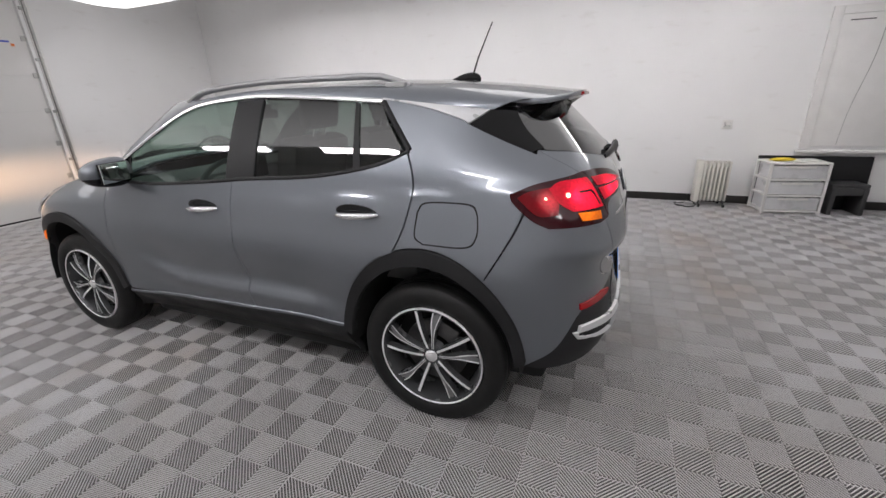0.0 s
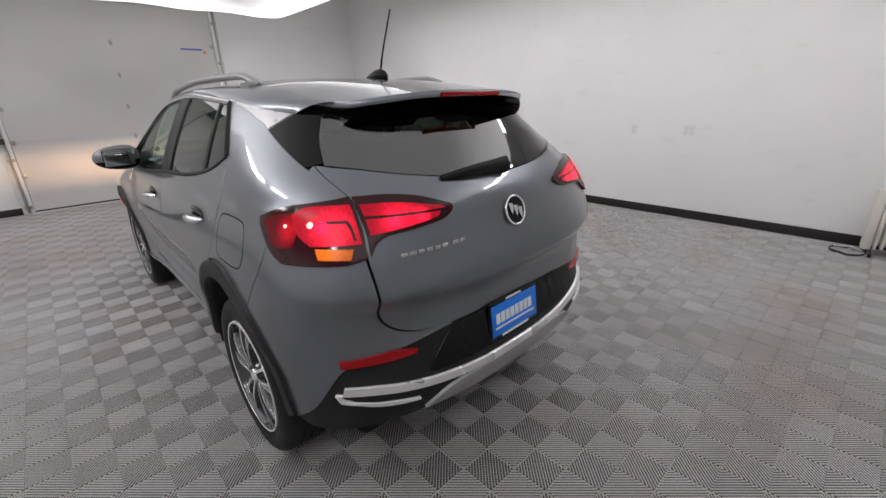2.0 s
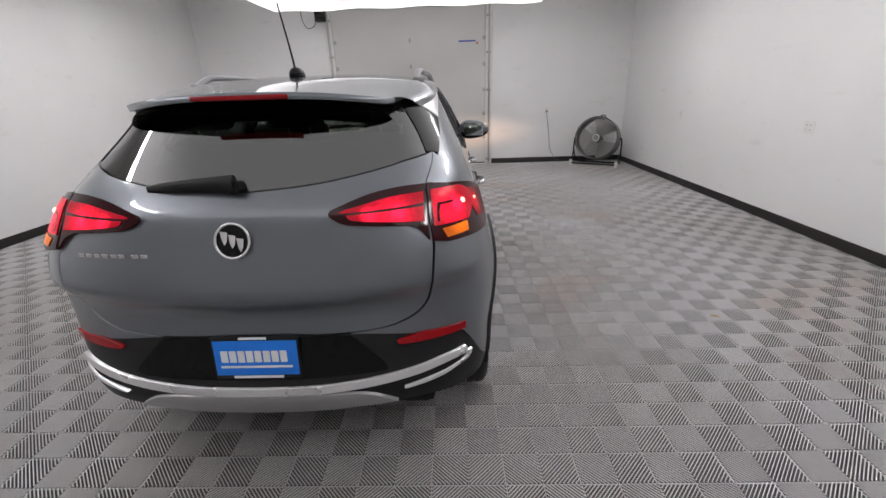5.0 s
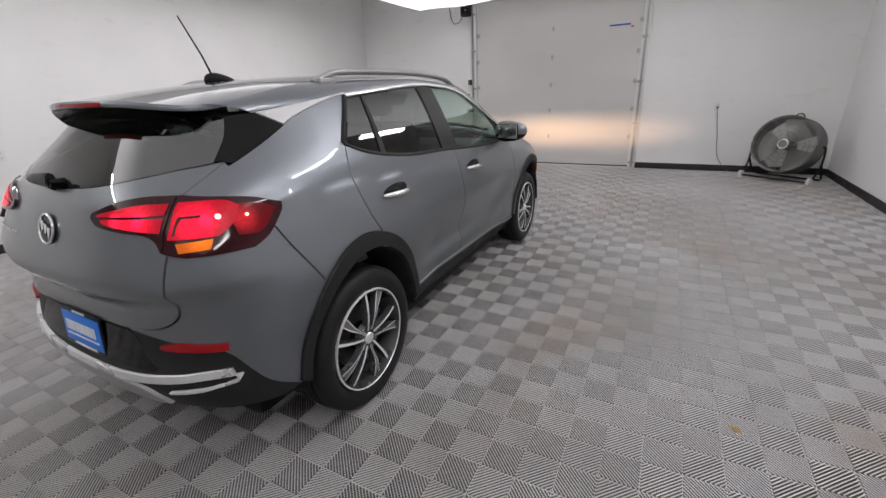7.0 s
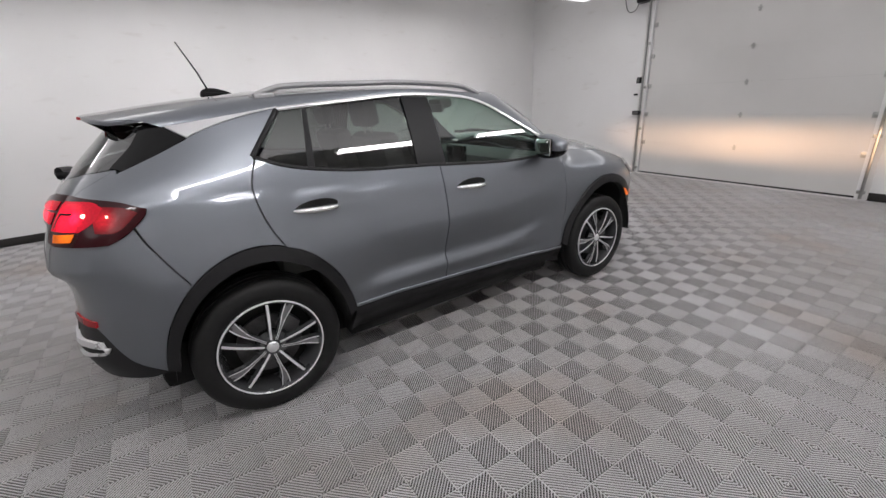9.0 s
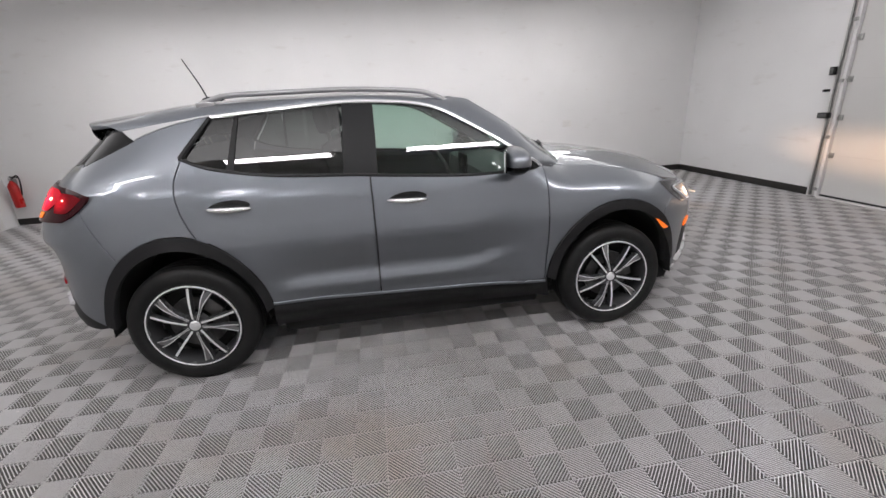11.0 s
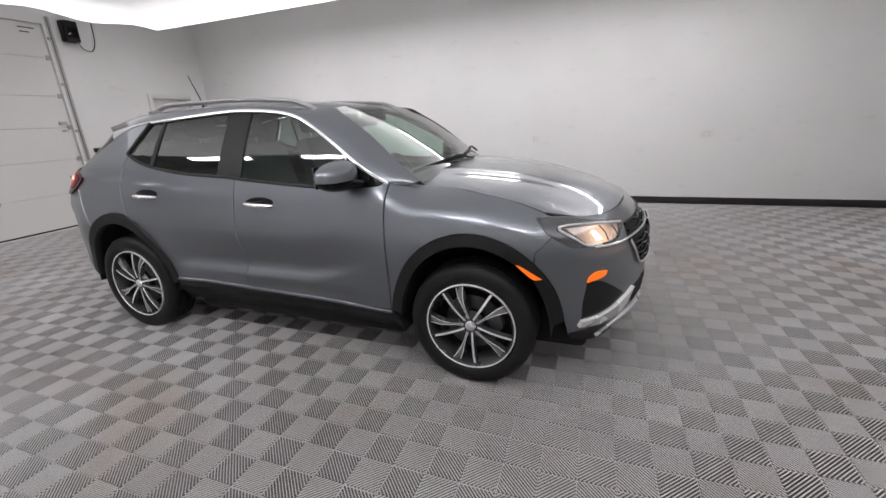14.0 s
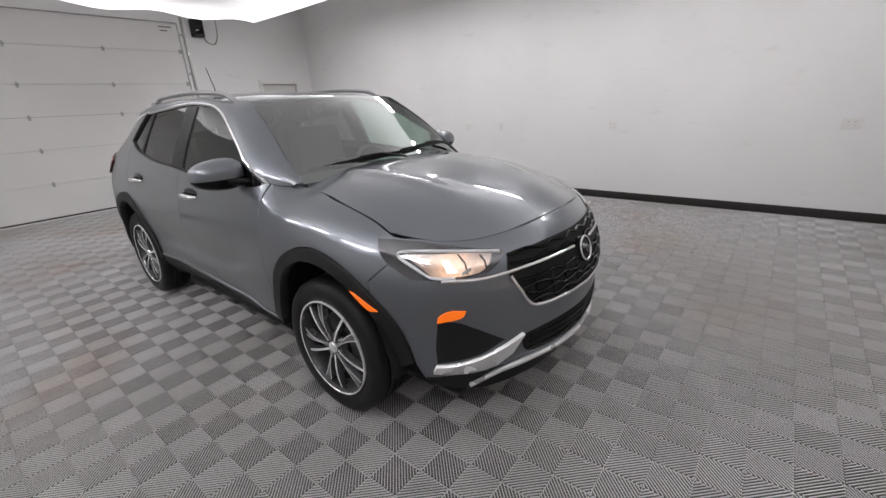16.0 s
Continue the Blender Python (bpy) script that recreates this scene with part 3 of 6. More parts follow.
def skin(name, segments, material, parent, surf=body, sides="pair", step=0.03, proud=0.0, depth=0.012, label=""):
    """A panel cut from a surface along an outline. sides: pair (right and left panels), whole (one panel over both halves), right."""
    verts, normals, faces = skin_data(segments, surf, step, proud, depth, CENTRE)
    flip = [Vector((-p.x, p.y, p.z)) for p in verts], [Vector((-p.x, p.y, p.z)) for p in normals], [f[::-1] for f in faces]
    sets = {"pair": [(verts, normals, faces), flip], "right": [(verts, normals, faces)], "left": [flip],
            "whole": [(verts + flip[0], normals + flip[1], faces + [tuple(i + len(verts) for i in f) for f in flip[2]])]}[sides]
    made = []
    for v, nrm, f in sets:
        me = bpy.data.meshes.new(name)
        me.from_pydata(v, [], f)
        me.materials.append(material)
        me.shade_smooth()
        me.normals_split_custom_set_from_vertices(nrm)
        ob = new(name, me)
        ob.parent = parent[len(made)] if isinstance(parent, list) else parent
        if label:
            ob["label"] = label
        made.append(ob)
    return made


def pair_part(name, bm, material, parent, label="", smooth=35.0):
    """A part on the right and its mirror image on the left; parent may be one thing or [right, left]."""
    me = mesh_of(name, bm, material, smooth)
    right = new(name, me)
    other = me.copy()
    other.transform(Matrix.Diagonal((-1, 1, 1, 1)))
    other.flip_normals()
    left = new(name, other)
    for k, ob in enumerate((right, left)):
        ob.parent = parent[k] if isinstance(parent, list) else parent
        if label:
            ob["label"] = label
    return [right, left]


def on_body(points, proud=0.0):
    """Places on the body for (u, z) points, moved out by proud."""
    out = []
    for u, z in points:
        p = body(u, z)
        n = (body(u + 0.004, z) - body(u - 0.004, z)).cross(body(u, z + 0.004) - body(u, z - 0.004)).normalized()
        if n.dot(p - CENTRE) < 0:
            n = -n
        out.append(p + n * proud)
    return out


car = thing("car", "steel grey metallic compact SUV with lit lamps, parked on the tiles", "car")

# ---- lines that the panels share ----
DLO_TOP = (0.835, 1.110, 0.705, 1.198, 0.546, 1.300, 0.38, 1.40, 0.248, 1.47, 0.115, 1.51, -0.07, 1.532, -0.32, 1.542, -0.69, 1.523, -1.03, 1.50)
BELT = (-1.195, 1.29, -1.09, 1.245, -0.97, 1.213, -0.80, 1.184, -0.62, 1.165, -0.28, 1.145, -0.08, 1.127, 0.32, 1.098, 0.52, 1.096, 0.70, 1.10)


def belt(y):
    return through_points(*sorted((BELT[i], BELT[i + 1]) for i in range(0, len(BELT), 2)))(y)


def sill(y):
    return 0.447 - 0.034 * (y + 0.85)


def arch(cy, a, b, start, end, n=14):
    """Part of a wheel arch's ellipse as side points, angles in degrees from the front."""
    pts = []
    for k in range(n + 1):
        f = radians(start + (end - start) * k / n)
        pts += [cy + a * math.cos(f), HUB + b * math.sin(f)]
    return S(*pts)


REAR_ARCH, FRONT_ARCH = (-1.287, 0.457, 0.560), (1.310, 0.470, 0.540)
G = 0.004  # half a panel gap

# ---- painted panels ----
front_doors = skin("front_door", [S(0.832 - G, 0.40, 0.842 - G, 0.74, 0.836 - G, 1.115), S(0.836 - G, 1.115, 0.75, 1.093, 0.52, 1.09, 0.32, 1.092, -0.08, 1.12, -0.20 + G, 1.132),
                                  S(-0.20 + G, 1.132, -0.20 + G, 0.8, -0.21 + G, sill(-0.21)), S(-0.21 + G, sill(-0.21), 0.3, sill(0.3), 0.832 - G, 0.395)],
                   PAINT, car, label="grey metallic front door")
rear_doors = skin("rear_door", [S(-0.20 - G, 1.132, -0.28, 1.139, -0.62, 1.159, -0.80, 1.178, -0.97, 1.207, -1.09, 1.239, -1.19 + G, 1.28),
                                S(-1.19 + G, 1.28, -1.232 + G, 1.16, -1.215 + G, 1.02, -1.16 + G, 0.89, -1.105 + G, 0.85), arch(-1.287, 0.462, 0.566, 66, 12)[0:],
                                S(-0.835, sill(-0.835), -0.5, sill(-0.5), -0.21 - G, sill(-0.21)), S(-0.21 - G, sill(-0.21), -0.20 - G, 0.8, -0.20 - G, 1.132)],
                  PAINT, car, label="grey metallic rear door")
skin("fender", [S(0.832 + G, 0.41, 0.842 + G, 0.74, 0.836 + G, 1.105), S(0.836 + G, 1.105, 0.92, 1.098, 1.0, HOOD_EDGE(1.0) - 0.002, 1.2, HOOD_EDGE(1.2) - 0.002, 1.4, HOOD_EDGE(1.4) - 0.002, 1.55, HOOD_EDGE(1.55) - 0.002, 1.68, HOOD_EDGE(1.68) - 0.002),
                S(1.68, HOOD_EDGE(1.68) - 0.002, 1.72, 0.88), S(1.72, 0.88, 1.63, 0.79), arch(1.310, 0.475, 0.545, 48, 172)], PAINT, car, label="grey metallic front wing")
skin("quarter_panel", [S(-1.19 - G, 1.28, -1.10, 1.40, -1.03, 1.498), S(-1.03, 1.498, -1.06, 1.496, -1.24, 1.458, -1.39, 1.412, -1.43, 1.392), S(-1.43, 1.392, -1.56, 1.335, -1.72, 1.272),
                       R(0.6410, 1.287, 0.6160, 1.19, 0.6430, 1.03), S(-1.80, 1.045, -1.70, 1.072), S(-1.70, 1.072, -1.565, 0.80),
                       arch(-1.287, 0.462, 0.566, 128, 66), S(-1.105 - G, 0.85, -1.16 - G, 0.89, -1.215 - G, 1.02, -1.232 - G, 1.16, -1.19 - G, 1.28)],
     PAINT, car, label="grey metallic rear quarter panel")
tailgate = skin("tailgate", [R(0, 1.203, 0.25, 1.222, 0.48, 1.258, 0.638, 1.287), R(0.638, 1.287, 0.613, 1.19, 0.64, 1.03), R(0.64, 1.03, 0.632, 0.89, 0.598, 0.79, 0.505, 0.735, 0.34, 0.712, 0, 0.712),
                             R(0, 0.712, 0, 1.203)], PAINT, car, sides="whole", label="grey metallic tailgate")[0]
skin("rear_bumper", [S(-1.569, 0.794, -1.706, 1.066), S(-1.706, 1.066, -1.80, 1.040), R(0.648, 1.034), R(0.648, 1.034, 0.640, 0.89, 0.606, 0.785, 0.508, 0.729, 0.34, 0.706),
                     R(0.34, 0.706, 0.42, 0.70, 0.56, 0.685, 0.72, 0.665), S(-1.93, 0.63, -1.86, 0.50, -1.735, 0.40), arch(-1.287, 0.462, 0.566, 172, 128)], PAINT, car, label="grey metallic bumper corner")
skin("front_bumper", [[F(x, LIP(x))[0] for x in (0, 0.12, 0.34, 0.50, 0.60, 0.66, 0.70)], S(1.70, 0.945, 1.722, 0.875), S(1.722, 0.875, 1.633, 0.785), arch(1.310, 0.475, 0.545, 47, 6),
                      S(1.80, 0.315, 1.90, 0.325), F(0.60, 0.33, 0.30, 0.335, 0, 0.335), F(0, 0.335, 0, 0.945)], PAINT, car, sides="whole", label="grey metallic front bumper")


def hood_edge(y):
    return body(*on_side(y, HOOD_EDGE(y))).x


HOOD_MID = through_points((0.9, 1.168), (1.05, 1.163), (1.26, 1.148), (1.45, 1.124), (1.66, 1.082), (1.85, 1.035), (1.97, 0.99), (2.06, 0.945), (2.12, 0.90))


def hood_plain(x, y):
    mid, e = HOOD_MID(y), hood_edge(min(y, 1.70))
    return mid - (mid - HOOD_EDGE(y)) * (abs(x) / e) ** 2.4


def hood_surface(x, y):
    ax = min(abs(x), 0.70)
    lo = math.floor(ax * 50) / 50
    a, b = lip(lo), lip(lo + 0.02)
    edge = a.lerp(b, (ax - lo) / 0.02)
    gap = edge.z + 0.002 - hood_plain(ax, edge.y)
    mid, drop = hood_plain(x, y) + gap * math.exp(-(((edge.y - y) / 0.22) ** 2)), 0.0
    ridge = 0.006 * math.exp(-(((abs(x) - 0.40 + 0.10 * (y - 1.0)) / 0.05) ** 2)) * (1 - ease(y, 1.5, 1.95))
    return Vector((x, y, mid - drop + ridge))


skin("bonnet", [[(0, 1.0), (0.35, 0.985), (0.62, 0.965)], [(0.62, 0.965)] + [(hood_edge(y) - 0.004, y) for y in (1.0, 1.2, 1.4, 1.55, 1.66)],
                [(hood_edge(1.66) - 0.006, 1.66)] + [(x, lip(x).y - 0.004) for x in (0.66, 0.60, 0.50, 0.34, 0.12, 0.0)], [(0, lip(0).y - 0.004), (0, 1.0)]],
     PAINT, car, hood_surface, "whole", label="grey metallic bonnet")

ROOF_MID = through_points((-1.85, 1.512), (-1.5, 1.556), (-1.2, 1.583), (-0.8, 1.602), (-0.4, 1.602), (0.0, 1.583), (0.24, 1.553), (0.36, 1.525))
ROOF_SIDE = through_points((-1.85, 0.40), (-1.68, 0.50), (-1.5, 0.535), (-1.2, 0.552), (-0.8, 0.562), (-0.4, 0.562), (0.0, 0.557), (0.3, 0.55))


def roof_surface(x, y):
    return Vector((x, y, ROOF_MID(y) - (0.034 + 0.036 * ease(-y, 1.2, 1.68)) * (abs(x) / 0.56) ** 2.6))


ROOF_CUT = -1.27
skin("roof", [[(0, 0.335), (0.25, 0.315), (0.545, 0.265)], [(ROOF_SIDE(y), y) for y in (0.265, 0.0, -0.4, -0.8, ROOF_CUT + G)], [(ROOF_SIDE(ROOF_CUT), ROOF_CUT + G), (0, ROOF_CUT + G)],
              [(0, ROOF_CUT + G), (0, 0.335)]], PAINT, car, roof_surface, "whole", label="grey metallic roof")
spoiler = skin("spoiler", [[(0, ROOF_CUT - G), (ROOF_SIDE(ROOF_CUT), ROOF_CUT - G)], [(ROOF_SIDE(y), y) for y in (ROOF_CUT - G, -1.5, -1.66)],
                           [(ROOF_SIDE(-1.66), -1.66), (0.47, -1.725), (0.36, -1.79), (0.18, -1.83), (0, -1.84)], [(0, -1.84), (0, ROOF_CUT - G)]],
               PAINT, car, roof_surface, "whole", depth=0.022, label="grey metallic roof spoiler")[0]
skin("spoiler_underside", [[(0, -1.55), (0.49, -1.52)], [(0.49, -1.52), (0.505, -1.66)], [(0.505, -1.66), (0.47, -1.72), (0.36, -1.785), (0.18, -1.824), (0, -1.834)], [(0, -1.834), (0, -1.55)]],
     GLOSS_BLACK, spoiler, lambda x, y: roof_surface(x, y) - Vector((0, 0, 0.024 + 0.12 * ease(y, -1.80, -1.55))), "whole", depth=0.0)
# high brake lamp in the trailing edge
brake = bmesh.new()
add_box(brake, (-0.165, -0.012, -0.008), (0.165, 0.012, 0.008), 0.006)
part("brake_lamp", brake, REFLECTOR, spoiler, "dark red high brake lamp", m=pose(0, -1.832, 1.497, -12))


WS_MID = through_points((1.08, 1.20), (1.15, 1.07), (1.25, 0.92), (1.35, 0.755), (1.45, 0.57), (1.53, 0.39), (1.58, 0.26))


def screen_surface(x, z):
    return Vector((x, WS_MID(z) - (0.155 - 0.28 * (z - 1.12)) * (abs(x) / 0.62) ** 2.2, z))


# ---- roof sides and pillars: a band between the window line and the roof's edge ----
def lerp_line(points, f):
    k = f * (len(points) - 1)
    i = min(int(k), len(points) - 2)
    return points[i].lerp(points[i + 1], k - i)


def even(points, n):
    lengths = [0.0]
    for a, b in zip(points, points[1:]):
        lengths.append(lengths[-1] + (b - a).length)
    out, i = [], 0
    for k in range(n + 1):
        d = lengths[-1] * k / n
        while i < len(points) - 2 and lengths[i + 1] < d:
            i += 1
        out.append(points[i].lerp(points[i + 1], (d - lengths[i]) / max(1e-9, lengths[i + 1] - lengths[i])))
    return out


WS_SIDE = [screen_surface(x, z) + Vector((0.004, 0.0, 0.006)) for x, z in ((0.655, 1.10), (0.645, 1.20), (0.61, 1.345), (0.572, 1.465), (0.548, 1.517))]
ROOF_EDGE = WS_SIDE + [roof_surface(ROOF_SIDE(y), y) for y in (0.1, -0.1, -0.4, -0.8, -1.1, -1.3, -1.5, -1.66)]
DLO_EDGE = on_body(S(*DLO_TOP) + S(-1.26, 1.470, -1.52, 1.442), 0.002)


def roof_band():
    inner = even(smooth_line(ROOF_EDGE, 8), 60)
    outer = even(smooth_line([body(*on_side(0.93, 1.088))] + DLO_EDGE, 8), 60)
    bm = bmesh.new()
    rows = []
    for k in range(61):
        row = []
        for j in range(9):
            f = j / 8
            p = outer[k].lerp(inner[k], f)
            out = (Vector((p.x, 0, p.z - 0.6))).normalized()
            row.append(bm.verts.new(p + out * 0.014 * math.sin(math.pi * f) ** 0.8 * (1 - f * 0.3)))
        rows.append(row)
    for a, b in zip(rows, rows[1:]):
        for j in range(8):
            bm.faces.new((a[j], a[j + 1], b[j + 1], b[j]))
    return bm


pair_part("roof_side", roof_band(), PAINT, car, "grey metallic roof side and pillar", 70)


# ---- glass ----
skin("windscreen", [[(0, 1.125), (0.35, 1.118), (0.655, 1.10)], [(0.655, 1.10), (0.645, 1.20), (0.61, 1.345), (0.572, 1.465), (0.548, 1.517)], [(0.548, 1.517), (0.3, 1.537), (0, 1.543)],
                    [(0, 1.543), (0, 1.125)]], GLASS_CLEAR, car, screen_surface, "whole", depth=0.0, label="green tinted windscreen")
skin("rear_window", [R(0, 1.208, 0.25, 1.227, 0.48, 1.263, 0.618, 1.289), R(0.618, 1.289, 0.578, 1.37, 0.53, 1.45), R(0.53, 1.45, 0.25, 1.485, 0, 1.495), R(0, 1.495, 0, 1.208)],
     GLASS_REAR, tailgate, sides="whole", proud=-0.003, depth=0.0, label="dark tinted rear window")
skin("window_band", [R(0, 1.500, 0.25, 1.490, 0.505, 1.452), R(0.505, 1.452, 0.535, 1.43), R(0.535, 1.43, 0.47, 1.435, 0.25, 1.440, 0, 1.445), R(0, 1.445, 0, 1.500)],
     GLOSS_BLACK, tailgate, sides="whole", proud=-0.001, depth=0.0, label="black band round the rear window")
skin("front_side_window", [S(-0.17, 1.12, -0.08, 1.115, 0.32, 1.085, 0.60, 1.083), S(0.60, 1.083, 0.76, 1.13), S(0.76, 1.14, 0.69, 1.195, 0.54, 1.288, 0.38, 1.388, 0.248, 1.458, 0.115, 1.498, -0.07, 1.52, -0.17, 1.526),
                           S(-0.17, 1.526, -0.17, 1.12)], GLASS_FRONT, front_doors, proud=-0.007, depth=0.0, label="lightly tinted side window")
skin("rear_side_window", [S(-0.34, 1.14, -0.62, 1.155, -0.80, 1.175, -0.93, 1.197), S(-0.93, 1.197, -0.89, 1.495), S(-0.89, 1.495, -0.69, 1.512, -0.34, 1.53), S(-0.34, 1.53, -0.34, 1.14)],
     GLASS_DARK, rear_doors, proud=-0.007, depth=0.0, label="dark privacy glass")
skin("quarter_window", [S(-0.95, 1.20, -1.09, 1.24, -1.17, 1.282), S(-1.17, 1.282, -1.02, 1.485), S(-1.02, 1.485, -0.91, 1.494), S(-0.91, 1.494, -0.95, 1.20)],
     GLASS_DARK, rear_doors, proud=-0.006, depth=0.0, label="small dark rear pane")

# ---- black frames and bright trim round the windows ----
skin("pillar_cover", [S(-0.155, 1.127, -0.345, 1.148), S(-0.345, 1.148, -0.322, 1.522), S(-0.322, 1.522, -0.15, 1.514), S(-0.15, 1.514, -0.155, 1.127)], BLACK_PLASTIC, car, depth=0.02, label="black pillar cover")
skin("window_bar", [S(-0.925, 1.20, -0.962, 1.205), S(-0.962, 1.205, -0.905, 1.488), S(-0.905, 1.488, -0.885, 1.49), S(-0.885, 1.49, -0.925, 1.20)], CLADDING, rear_doors, depth=0.012)
skin("mirror_sail", [S(0.60, 1.092, 0.74, 1.098, 0.815, 1.106), S(0.815, 1.106, 0.71, 1.180, 0.62, 1.238), S(0.62, 1.243, 0.60, 1.092)], GLOSS_BLACK, front_doors, depth=0.012)
pair_part("window_seal", tube([p for p in smooth_line(on_body(S(*BELT), -0.002), 6)], 0.010, 6), CLADDING, car)
pair_part("rear_window_seal", tube(smooth_line(on_body(S(-1.195, 1.29, -1.15, 1.345, -1.10, 1.405, -1.03, 1.49), -0.002), 6), 0.014, 6), CLADDING, car)


def ribbon(line, width, thick, drop):
    """A flat strip along a line on the body, its upper edge on the line."""
    bm = bmesh.new()
    rows = []
    for i, p in enumerate(line):
        d = (line[min(i + 1, len(line) - 1)] - line[max(i - 1, 0)]).normalized()
        out = Vector((1, 0, 0.45)).normalized()
        down = d.cross(out)
        down = -down if down.z > 0 else down
        w = width(i / (len(line) - 1)) if callable(width) else width
        a = p + out * drop
        rows.append([bm.verts.new(q) for q in (a - out * thick, a, a + down * w * 0.5 + out * thick * 0.5, a + down * w, a + down * w - out * thick)])
    for a, b in zip(rows, rows[1:]):
        for j in range(4):
            bm.faces.new((a[j], a[j + 1], b[j + 1], b[j]))
    return bm


pair_part("window_trim", ribbon(smooth_line(on_body(S(*DLO_TOP), 0.0), 6), 0.020, 0.008, 0.006), CHROME, car, "bright chrome strip over the side windows", 50)
skin("pillar_trim", [S(-1.025, 1.504, -1.26, 1.474, -1.505, 1.443), S(-1.505, 1.443, -1.432, 1.394), S(-1.432, 1.394, -1.39, 1.414, -1.24, 1.460, -1.06, 1.494, -1.025, 1.486), S(-1.025, 1.486, -1.025, 1.504)],
     WEDGE, car, proud=0.005, depth=0.012, label="satin silver rear pillar wedge")
skin("rear_side_pane", [S(-1.437, 1.392, -1.525, 1.452), S(-1.525, 1.452, -1.60, 1.45, -1.66, 1.43), R(0.53, 1.445, 0.578, 1.37, 0.618, 1.292), R(0.618, 1.292, 0.638, 1.289), S(-1.70, 1.281, -1.56, 1.337, -1.437, 1.392)],
     GLOSS_BLACK, car, proud=0.001, depth=0.01, label="gloss black pane beside the rear window")

# ---- black cladding ----
for cy, a, b, ai, bi, lo, hi in ((*REAR_ARCH, 0.412, 0.490, 9, 172), (*FRONT_ARCH, 0.412, 0.482, 8, 172)):
    skin("wheel_arch_trim", [arch(cy, a, b, lo, hi, 22), S(cy + a * math.cos(radians(hi)), HUB + b * math.sin(radians(hi)), cy + ai * math.cos(radians(hi + 2)), HUB + bi * math.sin(radians(hi + 2))),
                             arch(cy, ai, bi, hi + 2, lo - 2, 22), S(cy + ai * math.cos(radians(lo - 2)), HUB + bi * math.sin(radians(lo - 2)), cy + a * math.cos(radians(lo)), HUB + b * math.sin(radians(lo)))],
         CLADDING, car, proud=0.014, depth=0.05, label="black plastic wheel arch trim")
skin("rocker_panel", [S(0.845, 0.402, 0.3, sill(0.3) - 0.004, -0.3, sill(-0.3) - 0.004, -0.835, sill(-0.835) - 0.004), S(-0.835, sill(-0.835) - 0.004, -0.86, 0.255), S(-0.86, 0.255, 0.0, 0.235, 0.88, 0.245), S(0.88, 0.245, 0.845, 0.402)],
     CLADDING, car, proud=0.004, depth=0.03, label="black plastic rocker panel")
skin("sill_strip", [S(0.835, sill(0.835) + 0.004, 0.3, sill(0.3) + 0.004, -0.3, sill(-0.3) + 0.004, -0.835, sill(-0.835) + 0.004), S(-0.835, sill(-0.835) + 0.004, -0.837, sill(-0.837) - 0.010), S(-0.837, sill(-0.837) - 0.010, -0.3, sill(-0.3) - 0.010, 0.3, sill(0.3) - 0.010, 0.837, sill(0.837) - 0.010), S(0.837, sill(0.837) - 0.010, 0.835, sill(0.835) + 0.004)],
     PAINT, car, proud=0.010, depth=0.014, step=0.02, label="thin grey sill strip")
skin("lower_rear_bumper", [R(0, 0.705, 0.34, 0.703), R(0.34, 0.703, 0.42, 0.697, 0.56, 0.682, 0.72, 0.662), S(-1.93, 0.627, -1.86, 0.497, -1.735, 0.397), S(-1.735, 0.397, -1.80, 0.385), S(-1.80, 0.385, -1.88, 0.392), R(0.6, 0.405, 0.45, 0.395, 0.3, 0.385, 0, 0.380), R(0, 0.380, 0, 0.705)],
     CLADDING, car, sides="whole", proud=-0.004, depth=0.02, label="black plastic lower rear bumper")
skin("plate_recess", [R(0, 0.700, 0.33, 0.700), R(0.33, 0.700, 0.36, 0.68, 0.46, 0.575, 0.44, 0.555), R(0.44, 0.555, 0.2, 0.545, 0, 0.543), R(0, 0.543, 0, 0.700)], GLOSS_BLACK, car, sides="whole", proud=0.001, depth=0.01, label="dark plate recess")
skin("lower_front_bumper", [F(0, 0.345, 0.30, 0.345, 0.60, 0.338), S(1.90, 0.33, 1.795, 0.32), S(1.795, 0.32, 1.81, 0.28), S(1.81, 0.28, 1.88, 0.23), F(0.5, 0.19, 0, 0.19), F(0, 0.19, 0, 0.345)], CLADDING, car, sides="whole", depth=0.03, label="black plastic lower front bumper")

# ---- bright and grey lower trim ----
skin("bumper_trim", [R(0, 0.511, 0.2, 0.516, 0.38, 0.532, 0.56, 0.557, 0.66, 0.575, 0.745, 0.582), R(0.745, 0.582, 0.752, 0.556), R(0.752, 0.556, 0.66, 0.546, 0.56, 0.528, 0.38, 0.503, 0.2, 0.487, 0, 0.483), R(0, 0.483, 0, 0.511)],
     SATIN, car, sides="whole", proud=0.012, depth=0.022, label="bright silver bumper strip")
skin("trim_return", [R(0.752, 0.556, 0.748, 0.535, 0.66, 0.514, 0.52, 0.486), R(0.52, 0.486, 0.53, 0.480, 0.66, 0.501, 0.758, 0.527), R(0.758, 0.527, 0.770, 0.556), R(0.770, 0.556, 0.752, 0.556)],
     SATIN, car, proud=0.010, depth=0.02, step=0.02, label="thin silver return of the bumper strip")
# flat black patch paints the shade inside the strip's hook
skin("trim_recess_shade", [R(0.52, 0.495, 0.60, 0.530, 0.70, 0.552, 0.735, 0.543), R(0.735, 0.543, 0.70, 0.522, 0.52, 0.495)], VOID, car, proud=0.0015, depth=0.0)
